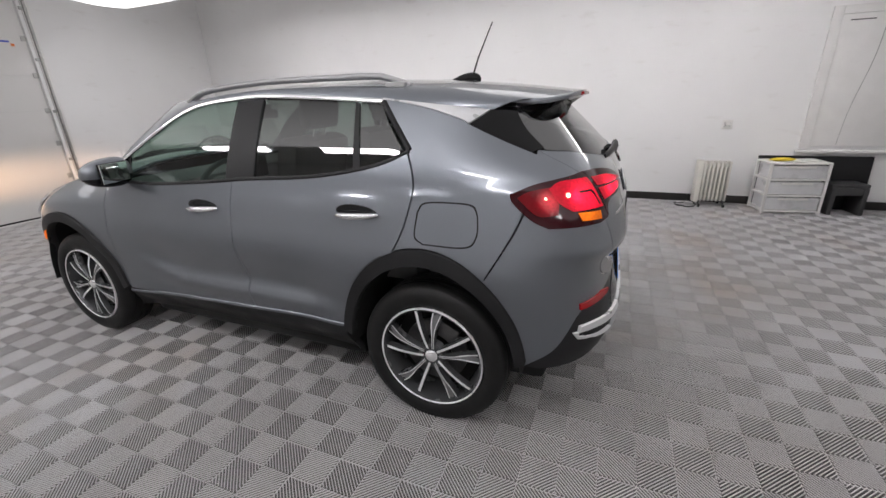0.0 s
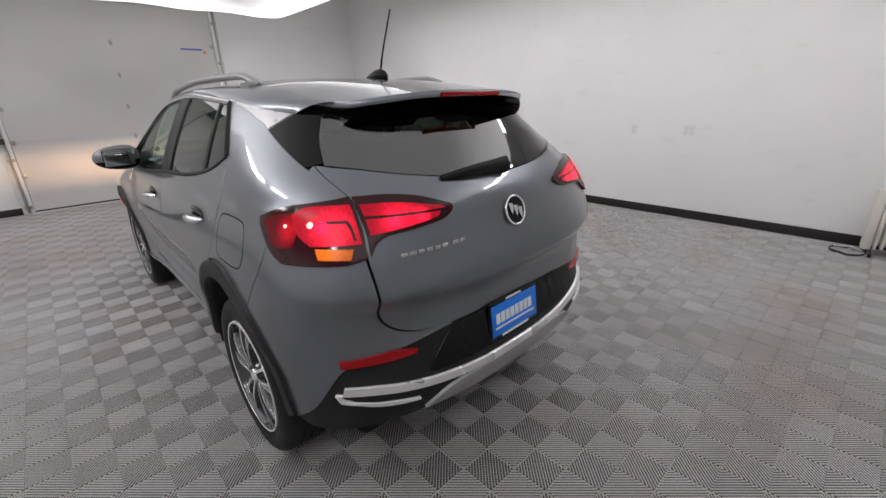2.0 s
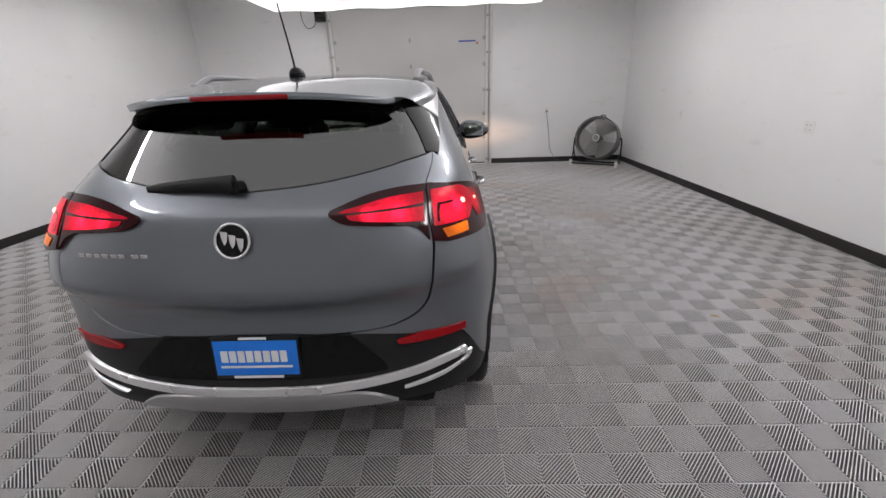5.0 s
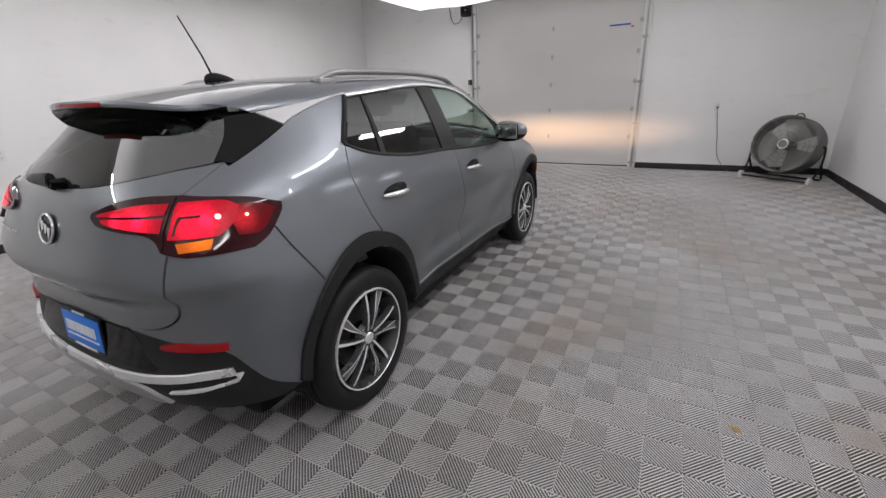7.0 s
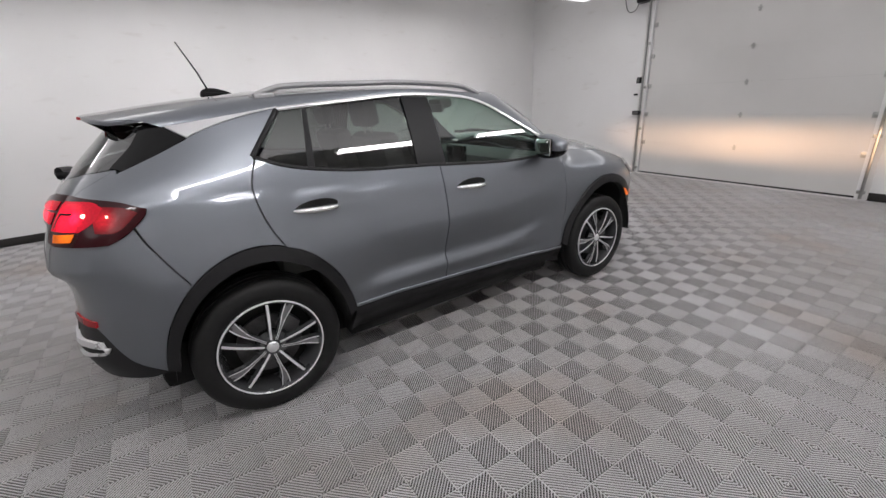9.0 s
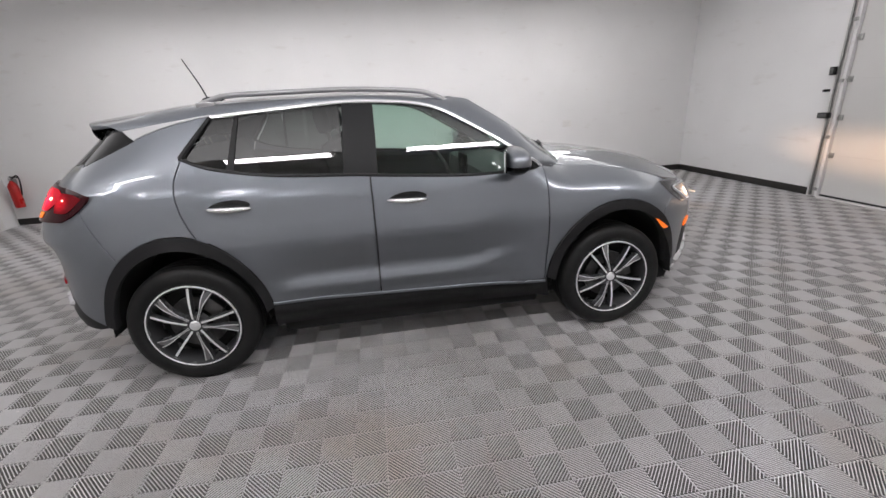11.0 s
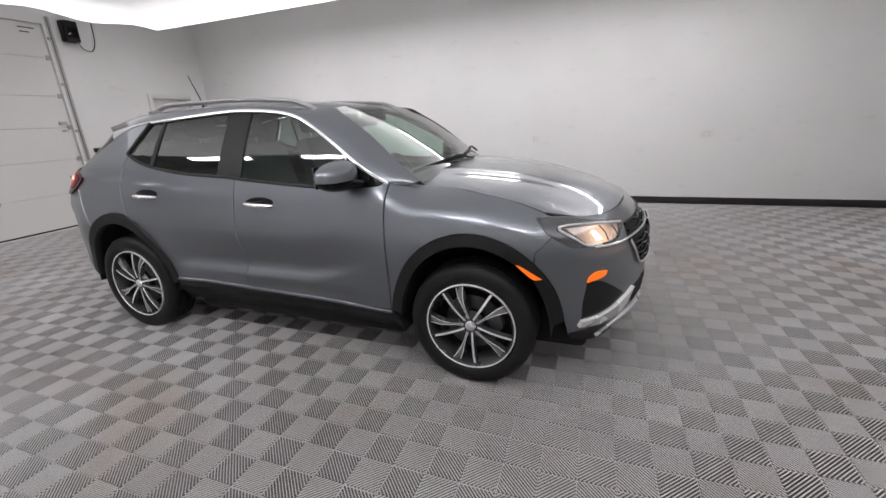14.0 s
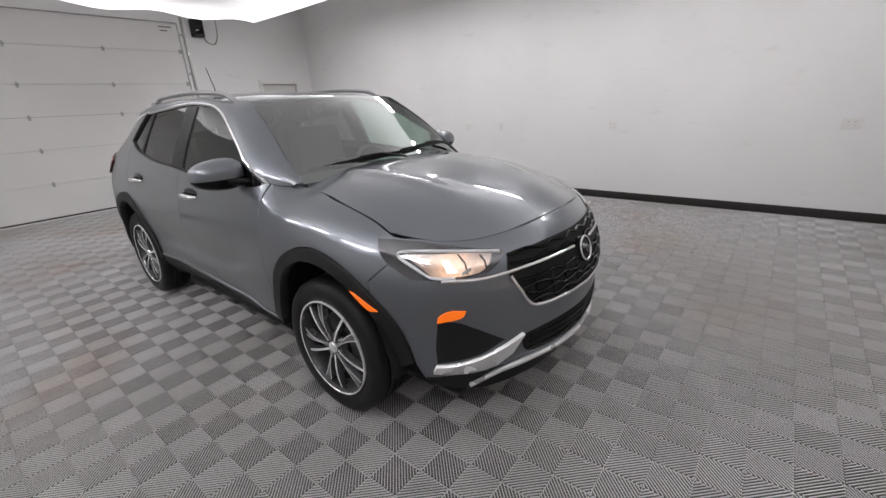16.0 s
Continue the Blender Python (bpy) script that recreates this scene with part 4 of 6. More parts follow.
skin("rear_skid_plate", [R(0, 0.478, 0.20, 0.482, 0.34, 0.482, 0.42, 0.464, 0.49, 0.418), R(0.49, 0.418, 0.35, 0.408, 0.2, 0.392, 0, 0.385), R(0, 0.385, 0, 0.478)], SKID, car, sides="whole", proud=0.010, depth=0.03, label="silver plastic skid plate")
front_trim = [F(0.722, 0.366, 0.62, 0.358, 0.54, 0.372, 0.47, 0.418), F(0.47, 0.418, 0.425, 0.500), F(0.425, 0.500, 0.50, 0.462, 0.58, 0.425, 0.66, 0.403, 0.718, 0.398), F(0.718, 0.398, 0.722, 0.366)]
skin("fog_lamp_trim", front_trim, SATIN, car, proud=0.022, depth=0.035, step=0.015, label="bright silver fog lamp surround")
skin("fog_lamp_recess", [F(0.715, 0.405, 0.722, 0.50, 0.722, 0.614), F(0.722, 0.614, 0.665, 0.605, 0.58, 0.545, 0.50, 0.485), F(0.50, 0.49, 0.60, 0.430, 0.715, 0.405)], CLADDING, car, proud=0.002, depth=0.01, label="black fog lamp recess")
front_skid = smooth_line(on_body(F(0, 0.345, 0.2, 0.345, 0.40, 0.345, 0.50, 0.325, 0.585, 0.255), 0.010), 8)
pair_part("front_skid_trim", tube(front_skid, 0.013, 8, taper=lambda f: 1.1 - 0.6 * max(0, f - 0.6)), SATIN, car, "silver front skid strip", 60)
skin("reflector", [R(0.50, 0.666, 0.52, 0.652, 0.66, 0.655, 0.745, 0.657), R(0.745, 0.657, 0.748, 0.684), R(0.748, 0.684, 0.64, 0.686, 0.58, 0.686, 0.50, 0.666)], REFLECTOR, car, proud=0.008, depth=0.012, step=0.015, label="dark red rear reflector")
skin("side_marker", [S(1.545, 0.738, 1.575, 0.725, 1.665, 0.662), S(1.665, 0.662, 1.62, 0.665, 1.545, 0.738)], AMBER, car, proud=0.020, depth=0.008, step=0.012, label="lit amber side marker")
skin("turn_lamp", [F(0.722, 0.612, 0.718, 0.640, 0.690, 0.662, 0.645, 0.658), F(0.645, 0.658, 0.66, 0.630, 0.722, 0.612)], AMBER, car, proud=0.008, depth=0.012, step=0.015, label="lit amber turn lamp")
skin("fuel_flap_gap", [S(-1.262, 1.052, -1.295, 1.091, -1.42, 1.098, -1.505, 1.091, -1.531, 1.052), S(-1.531, 1.052, -1.531, 0.966, -1.483, 0.922, -1.297, 0.919), S(-1.297, 0.919, -1.255, 0.951, -1.262, 1.052)], VOID, car, sides="left", proud=0.0005, depth=0.0)
skin("fuel_flap", [S(-1.27, 1.05, -1.30, 1.085, -1.42, 1.092, -1.50, 1.085, -1.525, 1.05), S(-1.525, 1.05, -1.525, 0.97, -1.48, 0.928, -1.30, 0.925), S(-1.30, 0.925, -1.262, 0.955, -1.27, 1.05)], PAINT, car, sides="left", proud=0.0015, depth=0.006, label="grey metallic fuel flap")

# ---- tail lamps ----
outer_lamp = [R(0.618, 1.197), S(-1.85, 1.188, -1.74, 1.168, -1.645, 1.135), S(-1.645, 1.135, -1.66, 1.105, -1.73, 1.045, -1.79, 1.015), R(0.70, 1.018, 0.640, 1.030), R(0.640, 1.030, 0.628, 1.10, 0.618, 1.197)]
tail_lamps = skin("tail_lamp", [outer_lamp[0] + outer_lamp[1], *outer_lamp[2:]], SMOKED, car, proud=0.014, depth=0.02, step=0.015, label="smoked red tail lamp, lit")
inner_lamps = skin("tailgate_lamp", [R(0.612, 1.197, 0.52, 1.196, 0.42, 1.180, 0.315, 1.145), R(0.315, 1.145, 0.312, 1.128, 0.36, 1.103, 0.46, 1.092, 0.56, 1.086), R(0.56, 1.086, 0.60, 1.068, 0.630, 1.034), R(0.630, 1.034, 0.62, 1.10, 0.612, 1.197)],
                   SMOKED, tailgate, proud=0.012, depth=0.02, step=0.015, label="smoked red lamp on the tailgate, lit")
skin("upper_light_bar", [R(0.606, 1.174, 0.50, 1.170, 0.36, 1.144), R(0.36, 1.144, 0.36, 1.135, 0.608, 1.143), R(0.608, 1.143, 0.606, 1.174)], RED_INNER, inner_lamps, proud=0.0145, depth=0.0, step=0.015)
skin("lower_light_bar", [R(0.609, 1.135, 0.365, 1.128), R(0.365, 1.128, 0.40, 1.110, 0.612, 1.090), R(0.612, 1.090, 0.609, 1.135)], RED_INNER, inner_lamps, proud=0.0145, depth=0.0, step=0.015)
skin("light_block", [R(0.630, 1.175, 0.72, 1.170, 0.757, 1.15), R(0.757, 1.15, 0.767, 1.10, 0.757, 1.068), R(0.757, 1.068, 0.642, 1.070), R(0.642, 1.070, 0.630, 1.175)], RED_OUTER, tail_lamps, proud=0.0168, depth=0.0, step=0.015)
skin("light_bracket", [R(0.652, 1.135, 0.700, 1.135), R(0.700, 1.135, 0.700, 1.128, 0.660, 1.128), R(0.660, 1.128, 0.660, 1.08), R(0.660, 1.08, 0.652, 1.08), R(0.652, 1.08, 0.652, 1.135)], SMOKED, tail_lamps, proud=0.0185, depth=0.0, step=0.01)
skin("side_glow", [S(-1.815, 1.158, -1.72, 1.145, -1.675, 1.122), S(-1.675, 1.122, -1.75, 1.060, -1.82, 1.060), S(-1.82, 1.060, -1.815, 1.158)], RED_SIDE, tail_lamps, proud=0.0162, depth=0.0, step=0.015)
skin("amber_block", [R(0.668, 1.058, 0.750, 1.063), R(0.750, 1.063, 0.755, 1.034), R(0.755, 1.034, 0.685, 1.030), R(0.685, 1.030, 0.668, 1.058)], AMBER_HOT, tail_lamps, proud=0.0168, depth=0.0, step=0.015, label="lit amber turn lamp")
for at, size in ((on_side(-1.775, 1.118), 0.006), (across(0.735, 1.125, 1.3, 2.8), 0.010)):
    bulb = bmesh.new()
    bmesh.ops.create_uvsphere(bulb, u_segments=12, v_segments=8, radius=size, matrix=Matrix.Translation(on_body([at], 0.0145)[0]))
    pair_part("bulb", bulb, RED_HOT, tail_lamps)

# ---- head lamps ----
head_outline = [S(1.625, 0.946, 1.72, 0.941, 1.80, 0.929) + F(0.57, 0.902, 0.445, 0.872), F(0.445, 0.872, 0.49, 0.832, 0.55, 0.802), F(0.55, 0.802, 0.62, 0.794, 0.68, 0.794) + S(1.80, 0.800), S(1.80, 0.800, 1.69, 0.872, 1.625, 0.946)]
head_lamps = skin("head_lamp", head_outline, LAMP_GREY, car, proud=0.003, depth=0.02, label="lit headlamp behind a clear lens")
skin("reflector_bowl", [F(0.745, 0.893, 0.60, 0.882, 0.50, 0.866), F(0.50, 0.866, 0.535, 0.830, 0.575, 0.808), F(0.575, 0.808, 0.64, 0.802, 0.715, 0.808), F(0.715, 0.808, 0.745, 0.893)], LAMP_WARM, head_lamps, proud=0.006, depth=0.0, step=0.015, label="warm lit reflector")
for x in (0.612, 0.545):
    pair_part("reflector_rib", tube(on_body(F(x, 0.880 - 0.2 * (0.612 - x), x - 0.004, 0.845, x + 0.006, 0.806), 0.007), 0.004, 6), LAMP_GREY, head_lamps, smooth=60)
skin("hot_spot", [F(0.668, 0.862, 0.652, 0.861), F(0.652, 0.861, 0.645, 0.82), F(0.645, 0.82, 0.672, 0.818), F(0.672, 0.818, 0.668, 0.862)], LAMP_HOT, head_lamps, proud=0.008, depth=0.0, step=0.012)
pair_part("light_guide", tube(smooth_line(on_body(F(0.47, 0.868, 0.60, 0.888, 0.74, 0.900, 0.765, 0.885, 0.745, 0.84, 0.72, 0.806, 0.66, 0.797), 0.009), 8), 0.007, 6), PLATE_WHITE, head_lamps, "bright light guide", 60)
skin("lens", head_outline, LENS, head_lamps, proud=0.014, depth=0.0, label="clear lens")

skin("lamp_shoulder", [S(1.585, 0.985, 1.66, 0.958, 1.74, 0.942, 1.83, 0.922), S(1.83, 0.922, 1.83, 0.90), S(1.83, 0.90, 1.62, 0.93), S(1.62, 0.93, 1.585, 0.985)], PAINT, car, proud=-0.004, depth=0.0, step=0.02, label="grey metallic strip over the headlamp")

# ---- grille ----
grille = thing("grille", "", "")
grille.parent = car
# black sheet on the nose paints the shade behind the slats
skin("grille_shade", [F(0, 0.870, 0.20, 0.868, 0.44, 0.858), F(0.44, 0.858, 0.475, 0.79, 0.45, 0.72, 0.385, 0.63), F(0.385, 0.63, 0.2, 0.620, 0, 0.618), F(0, 0.618, 0, 0.870)], VOID, grille, sides="whole", proud=0.002, depth=0.015)
for k in range(7):
    z = 0.648 + 0.034 * k
    if 0.77 < z < 0.80:
        continue
    end = 0.40 + 0.06 * min(1, (z - 0.64) / 0.12) - 0.25 * max(0, z - 0.80)
    wave = [F(x, z + 0.007 * math.sin(x * 42 + k * 3.1))[0] for x in (0.0, 0.05, 0.10, 0.15, 0.20, 0.25, 0.30, 0.35, end)]
    pair_part("slat", tube(smooth_line(on_body(wave, 0.006), 4), 0.0075, 6), GLOSS_BLACK, grille, smooth=60)
for k in range(4):
    x = 0.08 + 0.09 * k
    pair_part("slat", tube(on_body(F(x, 0.63, x + 0.02, 0.70, x, 0.76), 0.004), 0.006, 6), GLOSS_BLACK, grille, smooth=60)
pair_part("grille_bar", tube(smooth_line(on_body(F(0.70, 0.790, 0.60, 0.783, 0.50, 0.788, 0.30, 0.798, 0.085, 0.800), 0.012), 8), 0.0085, 8), CHROME, grille, "bright chrome bar", 60)
pair_part("grille_rim", tube(smooth_line(on_body(F(0.475, 0.775, 0.45, 0.715, 0.385, 0.628, 0.2, 0.617, 0.0, 0.614), 0.010), 8), 0.009, 8), CHROME, grille, "bright chrome lower rim", 60)
# flat black sheet, the depth behind the lower slats painted as shade
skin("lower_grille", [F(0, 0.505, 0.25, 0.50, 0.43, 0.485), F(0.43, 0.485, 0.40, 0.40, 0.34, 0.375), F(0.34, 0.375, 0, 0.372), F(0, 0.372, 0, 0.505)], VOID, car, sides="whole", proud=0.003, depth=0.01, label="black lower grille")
for k in range(3):
    pair_part("lower_slat", tube(smooth_line(on_body(F(0, 0.402 + 0.034 * k, 0.2, 0.402 + 0.034 * k, 0.385, 0.404 + 0.031 * k), 0.006), 6), 0.006, 6), GLOSS_BLACK, car, smooth=60)


# ---- emblems, model lettering and plate ----
def emblem(at, turn):
    """A chrome ring with three slanted shields."""
    badge = thing("emblem", "", "")
    badge.parent = car
    badge.matrix_basis = Matrix.Translation(at) @ turn
    ring = [Vector((0.056 * math.cos(a * math.tau / 40), 0.056 * math.sin(a * math.tau / 40), 0.004)) for a in range(40)]
    part("ring", tube(ring, 0.0055, 8, closed=True), CHROME, badge, "chrome ring", 60)
    part("disc", rod((0, 0, -0.004), (0, 0, 0.003), 0.054, 40), GLOSS_BLACK, badge)
    for k, x in enumerate((-0.026, 0.0, 0.026)):
        bm = bmesh.new()
        y = 0.012 - 0.011 * k
        quad = [(x - 0.012, y + 0.020), (x + 0.013, y + 0.016), (x + 0.010, y - 0.012), (x + 0.002, y - 0.026), (x - 0.006, y - 0.010)]
        low = [bm.verts.new((a, b, 0.002)) for a, b in quad]
        top = [bm.verts.new((a, b, 0.008)) for a, b in quad]
        bm.faces.new(top)
        for i in range(5):
            bm.faces.new((low[i], low[(i + 1) % 5], top[(i + 1) % 5], top[i]))
        part("shield", bm, CHROME, badge, smooth=0)
    return badge


emblem((0, body(2.8, 1.067).y - 0.005, 1.067), Euler((radians(90 - 16), 0, 0)).to_matrix().to_4x4())
emblem((0, NOSE(0.775) + 0.016, 0.775), Euler((radians(90 - 14), 0, radians(180))).to_matrix().to_4x4())
letters = thing("model_lettering", "", "")
letters.parent = car
widths = (0.030, 0.032, 0.030, 0.032, 0.030, 0.028, 0.0, 0.032, 0.032)
at = -0.545
for w in widths:
    if w:
        a, b = on_body([across(-at, 1.022, 1.3, 2.8), across(-at - w * 0.82, 1.022, 1.3, 2.8)], 0.003)
        a.x, b.x = -a.x, -b.x
        bm = bmesh.new()
        add_box(bm, (0, -0.0015, -0.007), ((b - a).length, 0.0015, 0.007), 0.001)
        part("letter_bar", bm, CHROME, letters, m=Matrix.Translation(a) @ (b - a).to_track_quat("X", "Z").to_matrix().to_4x4())
    at += w if w else 0.018
plate = thing("number_plate", "", "")
plate.parent = car
plate.matrix_basis = pose(0.0, -2.074, 0.628, -6)
part("plate_frame", box((-0.158, -0.004, -0.080), (0.158, 0.004, 0.086), 0.003), BLACK_PLASTIC, plate)
part("plate_face", box((-0.150, -0.007, -0.064), (0.150, -0.0035, 0.070), 0.0015), BLUE_PLATE, plate, "blue dealer plate")
for x0, x1, z0, z1, lean in ((-0.125, 0.118, -0.012, 0.032, 0.0), (-0.130, 0.128, -0.034, -0.026, 0.0), (-0.09, 0.09, -0.077, -0.067, 0.0), (-0.055, 0.045, 0.074, 0.083, 0.0)):
    n = 8 if z1 - z0 > 0.03 else 1
    for k in range(n):
        a, b = x0 + (x1 - x0) * k / n, x0 + (x1 - x0) * (k + (0.8 if n > 1 else 1)) / n
        part("print_bar", box((a, -0.0088 if z0 > -0.066 and z1 < 0.071 else -0.0055, z0), (b, -0.0068 if z0 > -0.066 and z1 < 0.071 else -0.0038, z1)), PLATE_WHITE, plate, smooth=0)

# ---- door handles ----
def handle(y, z, doors):
    centre = body(*on_side(y, z))
    tilt = radians(4)
    bm = bmesh.new()
    bmesh.ops.create_uvsphere(bm, u_segments=24, v_segments=12, radius=1.0, matrix=Matrix.Translation(centre + Vector((-0.004, 0, 0))) @ Matrix.Rotation(tilt, 4, "X") @ Matrix.Diagonal((0.007, 0.116, 0.044, 1)))
    pair_part("handle_cup", bm, GLOSS_BLACK, doors, smooth=60)
    line = [centre + Vector((0.006 + 0.032 * math.sin(math.pi * k / 12) ** 0.7, -0.112 + 0.224 * k / 12, 0.010 * (0.5 - k / 12))) for k in range(13)]
    pair_part("handle", tube(line, 0.0185, 10, flat=0.9, taper=lambda f: 0.45 + 0.55 * math.sin(math.pi * f) ** 0.5), CHROME, doors, "chrome door handle", 60)


handle(-0.004, 0.990, front_doors)
handle(-0.968, 1.022, rear_doors)

# ---- mirrors ----
mirrors = []
for s in (1, -1):
    ob = thing("side_mirror", "", "")
    ob.parent = car
    mirrors.append(ob)


def mirror_shell(low, high, grow):
    bm = bmesh.new()
    bmesh.ops.create_uvsphere(bm, u_segments=28, v_segments=18, radius=1.0)
    for v in bm.verts:
        x, y, z = v.co
        v.co = (math.copysign(abs(x) ** 0.75, x), math.copysign(abs(y) ** 0.8, y), math.copysign(abs(z) ** 0.85, z))
        v.co.y = v.co.y if v.co.y > 0 else v.co.y * 0.55
        v.co.z *= 1.0 - 0.18 * v.co.x
    geom = bm.verts[:] + bm.edges[:] + bm.faces[:]
    cut = bmesh.ops.bisect_plane(bm, geom=geom, plane_co=(0, 0, low), plane_no=(0, 0, 1), clear_inner=True)
    geom = bm.verts[:] + bm.edges[:] + bm.faces[:]
    bmesh.ops.bisect_plane(bm, geom=geom, plane_co=(0, 0, high), plane_no=(0, 0, 1), clear_outer=True)
    bmesh.ops.transform(bm, matrix=Matrix.Translation((0.920, 0.605, 1.165)) @ Matrix.Rotation(radians(-8), 4, "Z") @ Matrix.Diagonal((0.134 * grow, 0.092 * grow, 0.080 * grow, 1)), verts=bm.verts)
    return bm


pair_part("shell", mirror_shell(-0.22, 2, 1.0), PAINT, mirrors, "grey metallic mirror shell", 60)
pair_part("lower_shell", mirror_shell(-2, -0.21, 0.985), GLOSS_BLACK, mirrors, "black lower shell", 60)
glass = bmesh.new()
add_box(glass, (-0.088, -0.004, -0.052), (0.088, 0.004, 0.052), 0.0035, Matrix.Translation((0.912, 0.553, 1.168)) @ Matrix.Rotation(radians(-16), 4, "Z"))
bezel = add_box(bmesh.new(), (-0.092, -0.006, -0.056), (0.092, 0.004, 0.056), 0.004, Matrix.Translation((0.914, 0.562, 1.167)) @ Matrix.Rotation(radians(-16), 4, "Z"))
pair_part("bezel", bezel, GLOSS_BLACK, mirrors)
pair_part("mirror_glass", glass, MIRROR_GLASS, mirrors)
arm = tube(smooth_line([Vector((0.80, 0.70, 1.118)), Vector((0.85, 0.69, 1.125)), Vector((0.90, 0.67, 1.138))], 5), 0.034, 10, flat=0.6)
pair_part("arm", arm, GLOSS_BLACK, mirrors, smooth=60)

# ---- roof rails and antenna ----
def rail():
    line = [Vector((0.585 - 0.03 * abs(f - 0.5) * 2 * (f > 0.5), 0.30 - 1.42 * f, 0)) for f in [k / 40 for k in range(41)]]
    bm = bmesh.new()
    pts = []
    for k, p in enumerate(line):
        f = k / 40
        lift = 0.038 * min(1, math.sin(math.pi * f) * 3.2) ** 0.8
        pts.append(Vector((p.x - 0.012, p.y, roof_surface(0.55, p.y).z - 0.004 + lift)))
    add_tube(bm, pts, 0.018, 10, flat=0.85)
    return bm


pair_part("roof_rail", rail(), RAIL, car, "satin silver roof rail", 60)
for y in (0.24, -1.06):
    feet = bmesh.new()
    add_box(feet, (0.550, y - 0.05, roof_surface(0.55, y).z - 0.02), (0.585, y + 0.05, roof_surface(0.55, y).z + (0.03 if y == -0.40 else 0.012)), 0.008)
    pair_part("rail_foot", feet, RAIL, car)
antenna = thing("antenna", "", "")
antenna.parent = car
fin = bmesh.new()
bmesh.ops.create_uvsphere(fin, u_segments=24, v_segments=12, radius=1.0)
for v in fin.verts:
    v.co = (v.co.x * 0.028 * (1 - 0.45 * v.co.y), v.co.y * 0.085, max(v.co.z, -0.2) * (0.034 - 0.016 * v.co.y))
part("fin", fin, GLOSS_BLACK, antenna, "dark grey antenna base", 60, pose(0, -1.20, roof_surface(0, -1.2).z + 0.004))
part("mast", tube([Vector((0, -1.235, 1.60)), Vector((0, -1.27, 1.70)), Vector((0, -1.345, 1.86))], 0.0045, 8, taper=lambda f: 1.2 - 0.5 * f), BLACK_PLASTIC, antenna, "thin black mast", 60)

# ---- wipers ----
wiper = thing("rear_wiper", "", "")
wiper.parent = car
part("blade", tube(smooth_line([Vector((-0.30, -1.965, 1.222)), Vector((-0.20, -1.985, 1.232)), Vector((-0.05, -1.998, 1.238)), Vector((0.012, -2.0, 1.236))], 6), 0.019, 8, flat=1.8, taper=lambda f: 0.35 + 0.65 * f), BLACK_PLASTIC, wiper, smooth=60)
part("pivot", rod((0.012, -1.96, 1.225), (0.012, -2.012, 1.230), 0.019, 20), GLOSS_BLACK, wiper)
for a, b, c in (((0.60, 0.915, 1.150), (0.30, 1.005, 1.178), (0.02, 1.040, 1.186)), ((0.0, 1.035, 1.192), (-0.30, 0.985, 1.200), (-0.58, 0.90, 1.188))):
    w = thing("front_wiper", "", "")
    w.parent = car
    line = smooth_line([Vector(a), Vector(b), Vector(c)], 8)
    part("blade", tube(line, 0.008, 6, flat=1.6), BLACK_PLASTIC, w, smooth=60)
    part("arm", tube([line[-1] + Vector((0, 0.06, -0.02)), lerp_line(line, 0.75) + Vector((0, 0.012, 0.016)), lerp_line(line, 0.5) + Vector((0, 0, 0.014))], 0.009, 6, flat=0.7), BLACK_PLASTIC, w, smooth=60)
skin("cowl", [[(0, 1.10), (0.35, 1.07), (0.655, 0.985)], [(0.655, 0.985), (0.66, 0.92)], [(0.66, 0.92), (0.35, 0.98), (0, 0.99)], [(0, 0.99), (0, 1.10)]], CLADDING, car, lambda x, y: hood_surface(x, y) - Vector((0, 0, 0.022)), "whole", depth=0.01, label="black plastic cowl")


# ---- wheels ----
def lathe(profile, segments=64, closed=False):
    """Turn a profile of (x, radius) round the x axis."""
    bm = bmesh.new()
    rings = [[bm.verts.new((x, r * math.cos(k * math.tau / segments), r * math.sin(k * math.tau / segments))) for k in range(segments)] for x, r in profile]
    pairs = list(zip(rings, rings[1:])) + ([(rings[-1], rings[0])] if closed else [])
    for a, b in pairs:
        for k in range(segments):
            bm.faces.new((a[k], a[(k + 1) % segments], b[(k + 1) % segments], b[k]))
    return bm


